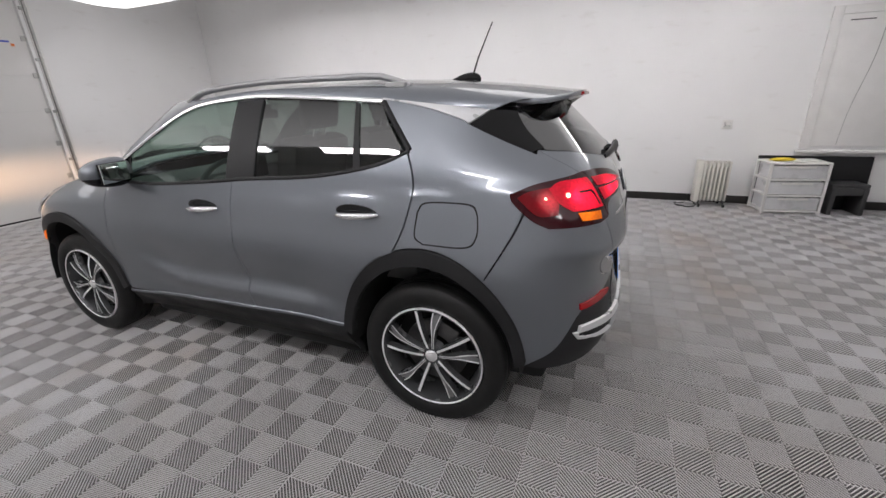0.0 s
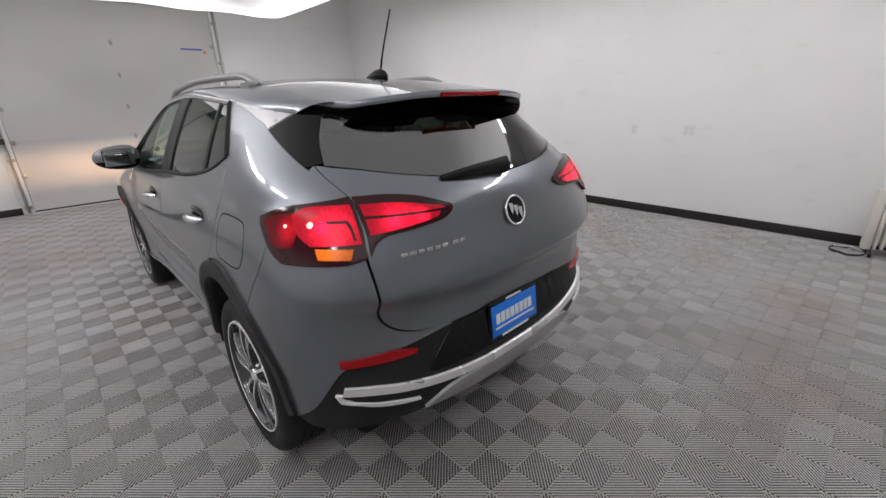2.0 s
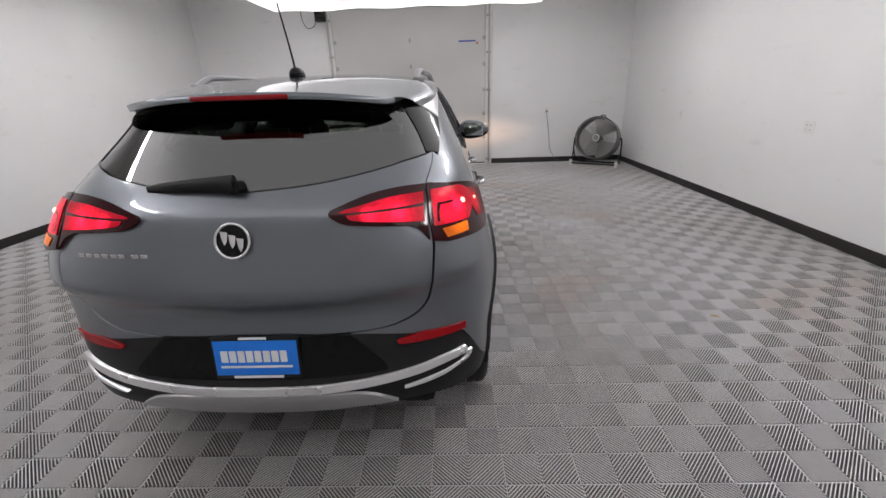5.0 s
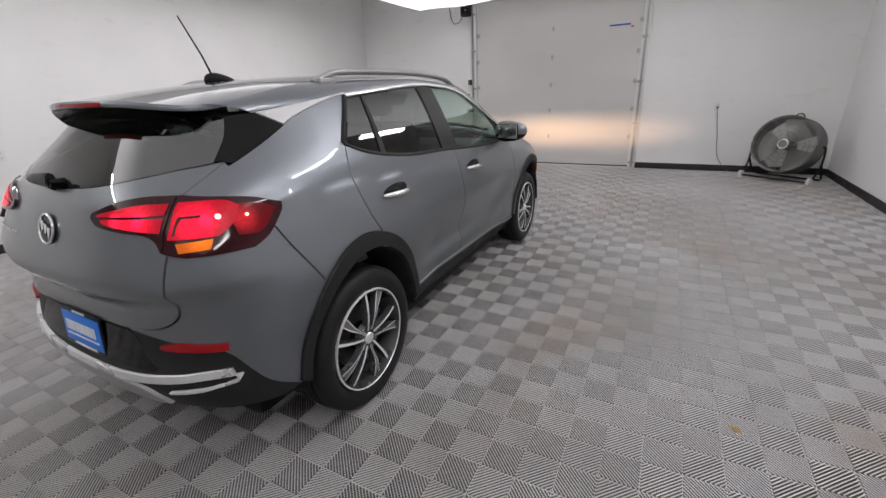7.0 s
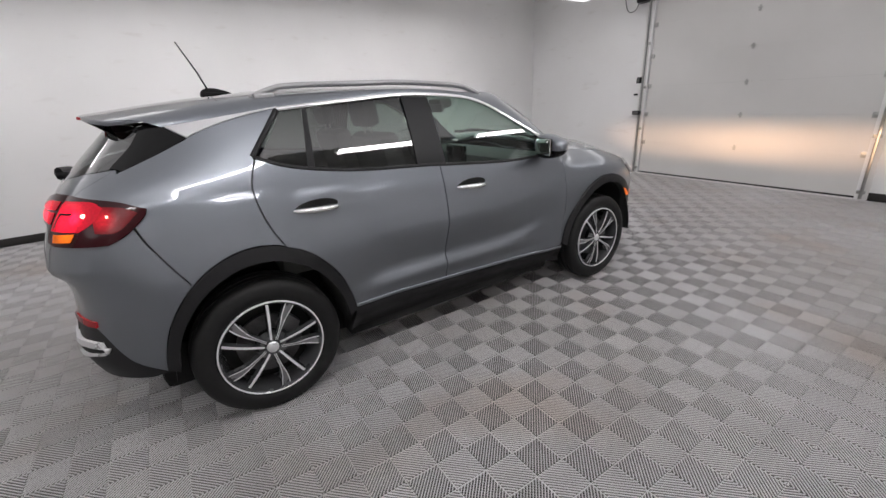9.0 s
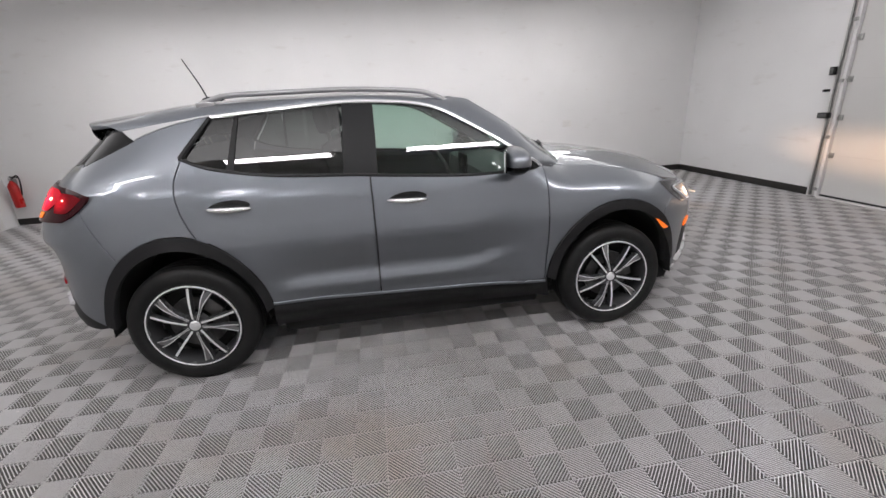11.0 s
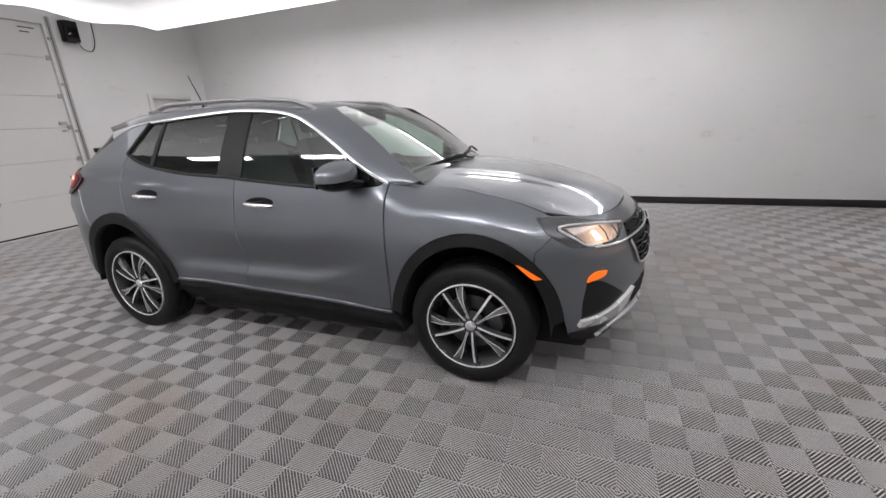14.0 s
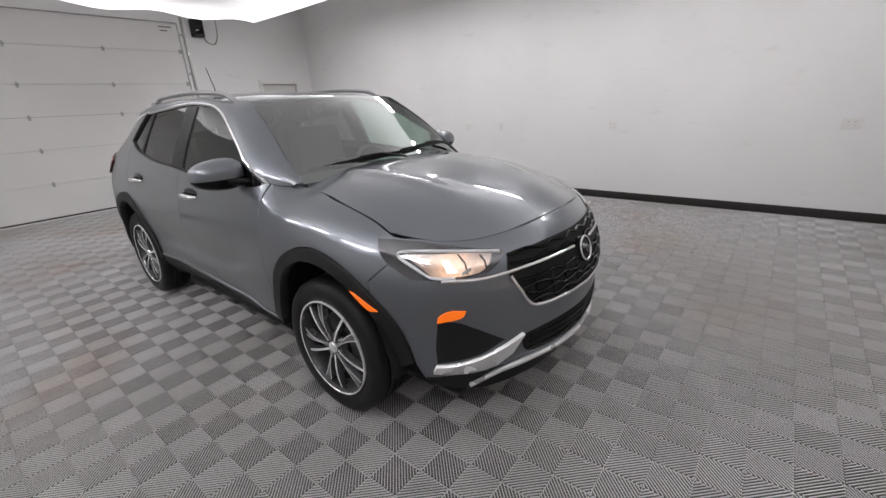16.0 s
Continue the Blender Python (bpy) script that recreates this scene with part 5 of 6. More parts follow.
def make_wheel():
    wheel = thing("wheel", "", "")
    wheel.parent = car
    tyre = lathe([(-0.020, 0.238), (-0.006, 0.246), (0.004, 0.262), (0.008, 0.285), (0.003, 0.308), (-0.008, 0.325), (-0.022, 0.334), (-0.036, 0.337), (-0.056, 0.3385), (-0.058, 0.331), (-0.066, 0.331), (-0.068, 0.3395),
                  (-0.098, 0.340), (-0.100, 0.332), (-0.108, 0.332), (-0.110, 0.340), (-0.142, 0.3395), (-0.144, 0.331), (-0.152, 0.331), (-0.154, 0.3385), (-0.175, 0.337), (-0.19, 0.333), (-0.203, 0.322),
                  (-0.212, 0.29), (-0.205, 0.25), (-0.195, 0.238)], 96, True)
    part("tyre", tyre, RUBBER, wheel, "black rubber tyre", 35)
    rim = part("rim", lathe([(-0.006, 0.236), (0.0, 0.232), (-0.003, 0.226), (-0.014, 0.222), (-0.05, 0.214), (-0.10, 0.205), (-0.19, 0.205), (-0.195, 0.238)], 96), RIM_DARK, wheel, "dark grey alloy rim", 40)
    part("rim_lip", lathe([(-0.008, 0.2405), (0.002, 0.2395), (0.003, 0.235), (-0.001, 0.2325)], 96), MACHINED, rim, "machined rim edge", 50)
    hub = lathe([(-0.020, 0.0), (-0.018, 0.030), (-0.020, 0.062), (-0.045, 0.075)], 40)
    part("hub", hub, RIM_DARK, rim, smooth=50)
    part("hub_cap", lathe([(-0.006, 0.0), (-0.007, 0.020), (-0.011, 0.027), (-0.022, 0.029)], 32), SATIN, rim, "silver hub cap", 50)

    def spoke(lean, hook):
        """One arm along +z: a thin straight one, or a blade that widens and hooks at the rim, grey between bright edges."""
        bm = bmesh.new()
        rows = []
        for k in range(13):
            f = k / 12
            r = 0.036 + 0.196 * f
            off = lean * (0.012 + 0.036 * f) + (lean * 0.055 * max(0, f - 0.55) ** 1.4 if hook else 0)
            half = 0.0055 + (0.018 * ease(f, 0.25, 1.0) if hook else 0.0012 * f)
            edge = min(0.0055, half * 0.48) if hook else half * 0.9
            x = -0.015 + 0.011 * math.sin(math.pi * min(1, f * 1.05)) - 0.003 * f
            sink = x - 0.0035 * ease(f, 0.3, 0.6) if hook else x
            back = x - 0.032
            rows.append([bm.verts.new(p) for p in ((back, off - half - 0.005, r), (x - 0.003, off - half - 0.002, r), (x, off - half, r), (x, off - half + edge, r),
                                                   (sink, off - half + edge + 0.001, r), (sink, off + half - edge - 0.001, r), (x, off + half - edge, r), (x, off + half, r),
                                                   (x - 0.003, off + half + 0.002, r), (back, off + half + 0.005, r))])
        for a, b in zip(rows, rows[1:]):
            for j in range(9):
                face = bm.faces.new((a[j], a[j + 1], b[j + 1], b[j]))
                face.material_index = 1 if j in (2, 6) else (2 if 3 <= j <= 5 and hook else (1 if 3 <= j <= 5 else 0))
        return bm

    for k in range(5):
        for lean, hook in ((1, True), (-1, False)):
            part("spoke", spoke(lean, hook), [RIM_DARK, MACHINED, RIM_GREY], rim, smooth=30, m=Matrix.Rotation(k * math.tau / 5 + 0.3, 4, "X"))
        nut = rod((-0.030, 0, 0.052), (-0.012, 0, 0.052), 0.009, 6)
        part("wheel_nut", nut, DARK_STEEL, rim, m=Matrix.Rotation(k * math.tau / 5 + 0.3, 4, "X"))
    part("brake_disc", lathe([(-0.085, 0.07), (-0.075, 0.075), (-0.075, 0.150), (-0.095, 0.150), (-0.095, 0.07)], 48), DISC, wheel, "worn steel brake disc", 40)
    # black disc closing the rim, shade behind the spokes put into its colour
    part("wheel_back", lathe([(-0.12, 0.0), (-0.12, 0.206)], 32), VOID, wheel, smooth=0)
    caliper = box((-0.115, 0.085, -0.05), (-0.055, 0.160, 0.05), 0.01)
    part("caliper", caliper, DARK_STEEL, wheel)
    return wheel


FACE = 0.862
first = make_wheel()
GROW = Matrix.Diagonal((1.0, 1.035, 1.035, 1))
first.matrix_basis = pose(FACE, AXLE, 0.352, 12) @ GROW
for x, y, m in ((FACE, -AXLE, pose(FACE, -AXLE, 0.352, 40) @ GROW), (-FACE, AXLE, pose(-FACE, AXLE, 0.352, 25, 0, 180) @ GROW), (-FACE, -AXLE, pose(-FACE, -AXLE, 0.352, 60, 0, 180) @ GROW)):
    copy_thing(first, m)

# ---- underbody and cabin ----
for cy in (-AXLE, AXLE):
    liners = bmesh.new()
    half = [(cy + 0.425 * math.cos(radians(a)), HUB + 0.492 * math.sin(radians(a))) for a in range(0, 181, 12)]
    rows = [[liners.verts.new((x, y, z)) for y, z in half] for x in (0.45, 0.855)]
    liners.faces.new(rows[0])
    for i in range(len(half) - 1):
        liners.faces.new((rows[0][i], rows[0][i + 1], rows[1][i + 1], rows[1][i]))
    pair_part("wheel_liner", liners, VOID, car)
# underbody and added sill boxes hang low to block light under the car
part("underbody", box((-0.62, -1.80, 0.17), (0.62, 1.90, 0.42), 0.05), VOID, car)
side_box = bmesh.new()
add_box(side_box, (0.50, -0.84, 0.175), (0.72, 0.84, 0.43), 0.02)
pair_part("sill_shade_box", side_box, VOID, car)
skin("door_lining", [S(0.82, 0.45, 0.80, 1.06), S(0.80, 1.06, 0.3, 1.07, -0.2, 1.10, -0.8, 1.15, -1.15, 1.23), S(-1.15, 1.23, -1.40, 1.20, -1.60, 1.15), S(-1.60, 1.15, -1.55, 0.95), S(-1.55, 0.95, -0.8, 0.92, -0.75, 0.45), S(-0.75, 0.45, 0.82, 0.45)],
     CABIN, car, proud=-0.05, depth=0.0, label="dark door lining")
part("cabin_floor", box((-0.74, -0.83, 0.42), (0.74, 0.84, 0.46)), CABIN, car)
part("boot_floor", box((-0.44, -1.95, 0.46), (0.44, -0.83, 0.95), 0.03), CABIN, car)
part("firewall", box((-0.74, 0.82, 0.44), (0.74, 0.855, 1.05)), CABIN, car)
dash = bmesh.new()
add_box(dash, (-0.74, 0.50, 0.75), (0.74, 0.95, 1.075), 0.06)
part("dashboard", dash, CABIN, car, "dark plastic dashboard", 50)
screen = box((-0.13, 0.485, 0.98), (0.13, 0.51, 1.13), 0.01)
part("dash_screen", screen, GLOSS_BLACK, car)
skin("headliner", [[(0, 0.27), (0.52, 0.22)], [(0.52, 0.22), (0.54, -0.4), (0.52, -1.5)], [(0.52, -1.5), (0, -1.52)], [(0, -1.52), (0, 0.27)]], LIGHT_CABIN, car, lambda x, y: roof_surface(x, y) - Vector((0, 0, 0.03)), "whole", step=0.08, depth=0.0)


def car_seat(name, x, y, width):
    seat = thing(name, "", "")
    seat.parent = car
    seat.matrix_basis = pose(x, y, 0.46)
    part("cushion", box((-width / 2, -0.26, 0.14), (width / 2, 0.26, 0.32), 0.06), FABRIC, seat, smooth=50)
    back = add_box(bmesh.new(), (-width / 2, -0.07, 0), (width / 2, 0.07, 0.62), 0.055, pose(0, -0.25, 0.26, 14))
    part("backrest", back, FABRIC, seat, smooth=50)
    n = 1 if width < 0.7 else 3
    for k in range(n):
        hx = 0 if n == 1 else (k - 1) * 0.43
        part("headrest", add_box(bmesh.new(), (-0.13, -0.05, 0), (0.13, 0.05, 0.17), 0.045, pose(hx, -0.425, 0.90, 10)), FABRIC, seat, smooth=50)
        for px in (-0.05, 0.05):
            part("headrest_post", rod((hx + px, -0.41, 0.84), (hx + px, -0.43, 0.92), 0.006, 8), GALVANISED, seat)
    return seat


for x in (0.37, -0.37):
    car_seat("front_seat", x, -0.02, 0.50)
car_seat("rear_seat", 0, -0.88, 1.24)
wheel_ring = [Vector((0.185 * math.cos(a * math.tau / 40), 0, 0.185 * math.sin(a * math.tau / 40))) for a in range(40)]
steer = thing("steering_wheel", "", "")
steer.parent = car
steer.matrix_basis = pose(-0.37, 0.40, 1.0, 28)
part("steering_rim", tube(wheel_ring, 0.016, 8, closed=True), CABIN, steer, smooth=60)
part("steering_boss", box((-0.07, -0.02, -0.06), (0.07, 0.03, 0.06), 0.02), CABIN, steer)
for a in (0, 180, 270):
    part("steering_spoke", add_rod(bmesh.new(), (0.05 * math.cos(radians(a)), 0, 0.05 * math.sin(radians(a))), (0.18 * math.cos(radians(a)), 0, 0.18 * math.sin(radians(a))), 0.014), CABIN, steer)
part("inner_mirror", box((-0.12, 0.29, 1.40), (0.12, 0.32, 1.46), 0.012), CABIN, car)
part("sensor_cover", add_box(bmesh.new(), (-0.09, 0.30, 1.43), (0.09, 0.42, 1.50), 0.03), CABIN, car)
# ---- sectional doors ----
def sectional_door(name, label, x0, x1, y, inward, joints, hinge_columns, gap, steel):
    """A closed overhead door with its panels, hinges, tracks and brackets. inward: +1 or -1, the way to the room along y."""
    door = thing(name, label, "garage door", kind="structure", place=pose(0, y, 0))
    for k, (z0, z1) in enumerate(zip(joints, joints[1:])):
        bm = bmesh.new()
        a, b = sorted((inward * -0.09, inward * -0.045))
        add_box(bm, (x0 + 0.004, a, z0 + gap), (x1 - 0.004, b, z1 - gap), gap * 1.2)
        part("door_panel", bm, steel, door, smooth=0)
    for z in joints[1:-1]:
        for x in hinge_columns:
            bm = bmesh.new()
            lo, hi = sorted((inward * -0.044, inward * -0.036))
            add_box(bm, (x - 0.018, lo, z - 0.045), (x + 0.018, hi, z - 0.006), 0.003)
            add_box(bm, (x - 0.014, lo, z + 0.006), (x + 0.014, hi, z + 0.035), 0.003)
            add_rod(bm, (x - 0.028, inward * -0.032, z), (x + 0.028, inward * -0.032, z), 0.009, 10)
            part("hinge", bm, GALVANISED, door, "galvanised hinge")
        for x, s in ((x0 + 0.03, -1), (x1 - 0.03, 1)):
            bm = bmesh.new()
            lo, hi = sorted((inward * -0.044, inward * -0.030))
            add_box(bm, (x - 0.03, lo, z - 0.035), (x + 0.03, hi, z + 0.035), 0.004)
            add_rod(bm, (x, inward * -0.020, z), (x + s * 0.085, inward * -0.020, z), 0.006, 8)
            add_rod(bm, (x + s * 0.07, inward * -0.020, z), (x + s * 0.10, inward * -0.020, z), 0.022, 14)
            part("roller", bm, GALVANISED, door, "galvanised roller bracket")
    for x, s in ((x0 - 0.055, -1), (x1 + 0.055, 1)):
        bm = bmesh.new()
        a, b = sorted((inward * 0.002, inward * 0.05))
        add_box(bm, (x - 0.004, a, 0.02), (x + 0.004, b, GATE_TOP + 0.1))
        for yy in (a, b - 0.004):
            add_box(bm, (x - 0.028, yy, 0.02), (x + 0.004, yy + 0.004, GATE_TOP + 0.1)) if s < 0 else add_box(bm, (x - 0.004, yy, 0.02), (x + 0.028, yy + 0.004, GATE_TOP + 0.1))
        part("track", bm, GALVANISED, door, "galvanised steel track")
        for z in (0.10, 0.80, 1.50, 2.20, 2.85):
            lo, hi = sorted((inward * 0.001, inward * 0.03))
            part("track_bracket", box((x - 0.045, lo, z - 0.02), (x + 0.045, hi, z + 0.02), 0.003), GALVANISED, door)
        lo, hi = sorted((inward * 0.0015, inward * 0.022))
        part("jamb_strip", box((x + s * 0.03 - 0.045, lo, 0.0), (x + s * 0.03 + 0.045, hi, GATE_TOP + 0.09), 0.003), TRIM_PAINT, door, "white jamb strip")
    lo, hi = sorted((inward * -0.10, inward * -0.03))
    part("bottom_seal", box((x0 + 0.005, lo, 0.0), (x1 - 0.005, hi, 0.03), 0.006), BLACK_PLASTIC, door, "black rubber seal")
    lo, hi = sorted((inward * -0.02, inward * 0.03))
    part("threshold", box((x0 + 0.005, lo, -0.012), (x1 - 0.005, hi, 0.012), 0.004), TRIM_PAINT, door, "pale threshold strip")
    lo, hi = sorted((inward * -0.16, inward * -0.12))
    part("outer_board", box((x0 - 0.0, lo, 0.0), (x1 + 0.0, hi, GATE_TOP)), DARK_STEEL, door)
    return door


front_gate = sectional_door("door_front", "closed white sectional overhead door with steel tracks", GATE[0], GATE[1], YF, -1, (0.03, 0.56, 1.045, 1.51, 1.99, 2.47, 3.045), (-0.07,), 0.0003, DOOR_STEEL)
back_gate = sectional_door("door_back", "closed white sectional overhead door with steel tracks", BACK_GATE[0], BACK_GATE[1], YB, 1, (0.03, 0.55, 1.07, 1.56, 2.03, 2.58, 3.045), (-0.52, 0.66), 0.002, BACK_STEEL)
STICKER_BLUE = surface("blue_sticker", (0.02, 0.05, 0.40), 0.4, bump=0)
STICKER_ORANGE = surface("orange_sticker", (0.65, 0.16, 0.02), 0.4, bump=0)
part("sticker", box((0.90, 0.0405, 2.405), (1.24, 0.0425, 2.43)), STICKER_BLUE, front_gate, "blue printed strip", 0)
part("sticker", box((1.25, 0.0405, 2.36), (1.29, 0.0425, 2.395)), STICKER_ORANGE, front_gate, "small orange sticker", 0)
for x0, x1, z in ((-1.62, -1.42, 2.965), (-1.55, -1.43, 2.905)):
    part("sticker", box((x0, -0.0425, z), (x1, -0.0405, z + 0.018)), DARK_STEEL, back_gate, "dark label", 0)
part("latch", box((-1.67, -0.044, 1.60), (-1.56, -0.015, 1.65), 0.008), GALVANISED, back_gate, "steel slide latch")
part("latch", box((-1.64, -0.044, 1.50), (-1.58, -0.028, 1.525), 0.005), GALVANISED, back_gate, "steel slide latch")
part("latch", box((-1.60, -0.044, 0.78), (-1.48, -0.02, 0.82), 0.008), GALVANISED, back_gate, "steel lift handle")


def opener(name, x, y, inward, loop):
    """A black jackshaft motor beside a track, with its cable in a loop."""
    motor = thing(name, "black wall-mounted door motor with a hanging cable loop", "door motor", place=pose(x, y, 2.98))
    lo, hi = sorted((0.0, inward * 0.14))
    part("case", box((-0.10, lo, -0.15), (0.10, hi, 0.15), 0.02), BLACK_PLASTIC, motor)
    lo, hi = sorted((inward * 0.14, inward * 0.15))
    part("cover", box((-0.07, lo, -0.10), (0.07, hi, 0.06), 0.004), GLOSS_BLACK, motor)
    line = smooth_line([Vector((loop * 0.09, inward * 0.05, -0.10)), Vector((loop * 0.16, inward * 0.03, -0.22)), Vector((loop * 0.30, inward * 0.015, -0.24)), Vector((loop * 0.38, inward * 0.012, -0.08)), Vector((loop * 0.39, inward * 0.012, 0.20)), Vector((loop * 0.38, inward * 0.012, 0.76))], 8)
    part("cable", tube(line, 0.006, 6), BLACK_PLASTIC, motor, "thin black cable", 60)
    return motor


opener("door_motor", -1.77, YF, -1, -1)
opener("door_motor", -2.02, YB, 1, -1)


def sensor(x, y, inward, z, w, h, label):
    ob = thing("door_sensor", label, "sensor", place=pose(x, y, z))
    lo, hi = sorted((inward * 0.0, inward * 0.09))
    part("case", box((-w / 2, lo, -h / 2), (w / 2, hi, h / 2), 0.006), BLACK_PLASTIC, ob)
    lo, hi = sorted((inward * 0.088, inward * 0.094))
    part("face", box((-w / 2 + 0.01, lo, -h / 2 + 0.01), (w / 2 - 0.01, hi, h / 2 - 0.01), 0.002), DARK_STEEL, ob)


sensor(-1.71, YF, -1, 1.075, 0.13, 0.07, "black sensor box on the track beside the door")
sensor(-1.72, YF, -1, 1.62, 0.06, 0.10, "small dark switch box beside the track")
sensor(-1.765, YF, -1, 1.385, 0.03, 0.03, "tiny dark push button on the wall")
sensor(-1.99, YB, 1, 1.18, 0.15, 0.07, "black sensor box on the track beside the door")

# ---- side door ----
door = thing("door_side", "closed plain grey-white flush door in a white casing", "door", kind="structure", place=pose(0, YB, 0))
part("door_leaf", box((DOOR[0] + 0.02, -0.115, 0.012), (DOOR[1] - 0.02, -0.07, 2.02), 0.004), DOOR_PAINT, door)
for lo, hi in (((DOOR[0] - 0.07, -0.01, 0), (DOOR[0] + 0.012, 0.02, 2.11)), ((DOOR[1] - 0.012, -0.01, 0), (DOOR[1] + 0.07, 0.02, 2.11)), ((DOOR[0] + 0.0125, -0.01, 2.028), (DOOR[1] - 0.0125, 0.0195, 2.11))):
    part("casing", box(lo, hi, 0.005), TRIM_PAINT, door, "white casing")
for lo, hi in (((DOOR[0] + 0.002, -0.17, 0), (DOOR[0] + 0.018, -0.011, 2.027)), ((DOOR[1] - 0.018, -0.17, 0), (DOOR[1] - 0.002, -0.011, 2.027)), ((DOOR[0] + 0.02, -0.17, 2.022), (DOOR[1] - 0.02, -0.011, 2.036))):
    part("jamb", box(lo, hi), TRIM_PAINT, door)
part("door_back_board", box((DOOR[0], -0.175, 0), (DOOR[1], -0.172, 2.03)), DARK_STEEL, door)
knob = rod((DOOR[1] - 0.09, -0.07, 1.0), (DOOR[1] - 0.09, -0.02, 1.0), 0.012)
bmesh.ops.create_uvsphere(knob, u_segments=16, v_segments=10, radius=0.028, matrix=Matrix.Translation((DOOR[1] - 0.09, -0.01, 1.0)))
part("door_knob", knob, GALVANISED, door, "round steel knob", 60)


# ---- sockets ----
def wall_plate(x, y, z, turn, w=0.075, plugged=False, switch=False):
    ob = thing("wall_socket", "white socket with a plugged-in adapter" if plugged else "white double socket plate on the wall" if w > 0.1 else "white switch plate on the wall" if switch else "white socket plate on the wall",
               "socket", "wall sockets", place=pose(x, y, z, 0, 0, turn))
    part("plate", box((-w / 2, 0, -0.06), (w / 2, 0.007, 0.06), 0.003), WHITE_PLASTIC, ob)
    for k in range(2 if w > 0.1 else 1):
        cx = (k - 0.5) * 0.055 if w > 0.1 else 0
        for cz in (0.022, -0.022) if not switch else (0.0,):
            part("outlet_face", box((cx - 0.017, 0.006, cz - 0.015), (cx + 0.017, 0.0095, cz + 0.015), 0.003), TRIM_PAINT, ob)
            for px in (-0.006, 0.006):
                part("slot", box((cx + px - 0.0012, 0.0093, cz - 0.005), (cx + px + 0.0012, 0.0102, cz + 0.005)), DARK_STEEL, ob, smooth=0)
    if plugged:
        part("adapter", box((-0.025, 0.0095, -0.01), (0.03, 0.05, 0.035), 0.006), WHITE_PLASTIC, ob)


for y, w, plug in ((-3.335, 0.12, True), (-1.34, 0.12, False), (-0.70, 0.075, False), (1.07, 0.12, False), (3.54, 0.075, False)):
    wall_plate(XR, y, 1.045, 90, w, plug)
for y, w in ((-1.55, 0.10), (-0.88, 0.075), (0.93, 0.12), (3.365, 0.165)):
    wall_plate(XL, y, 1.03, -90, w)
wall_plate(-2.42, YB, 1.10, 0, 0.075, switch=True)
wall_plate(2.71, YF, 1.06, 180, 0.075)
cord = thing("power_cable", "thin grey cable hanging from the wall socket", "cable", place=pose(2.71, YF, 1.04))
part("plug", box((-0.015, -0.05, -0.015), (0.015, -0.010, 0.02), 0.005), DARK_STEEL, cord)
part("cable", tube(smooth_line([Vector((0, -0.04, -0.01)), Vector((0.02, -0.03, -0.15)), Vector((0.07, -0.02, -0.45)), Vector((0.11, -0.02, -0.75)), Vector((0.21, -0.02, -0.93)), Vector((0.33, -0.03, -1.03))], 8), 0.005, 6), DARK_STEEL, cord, smooth=60)


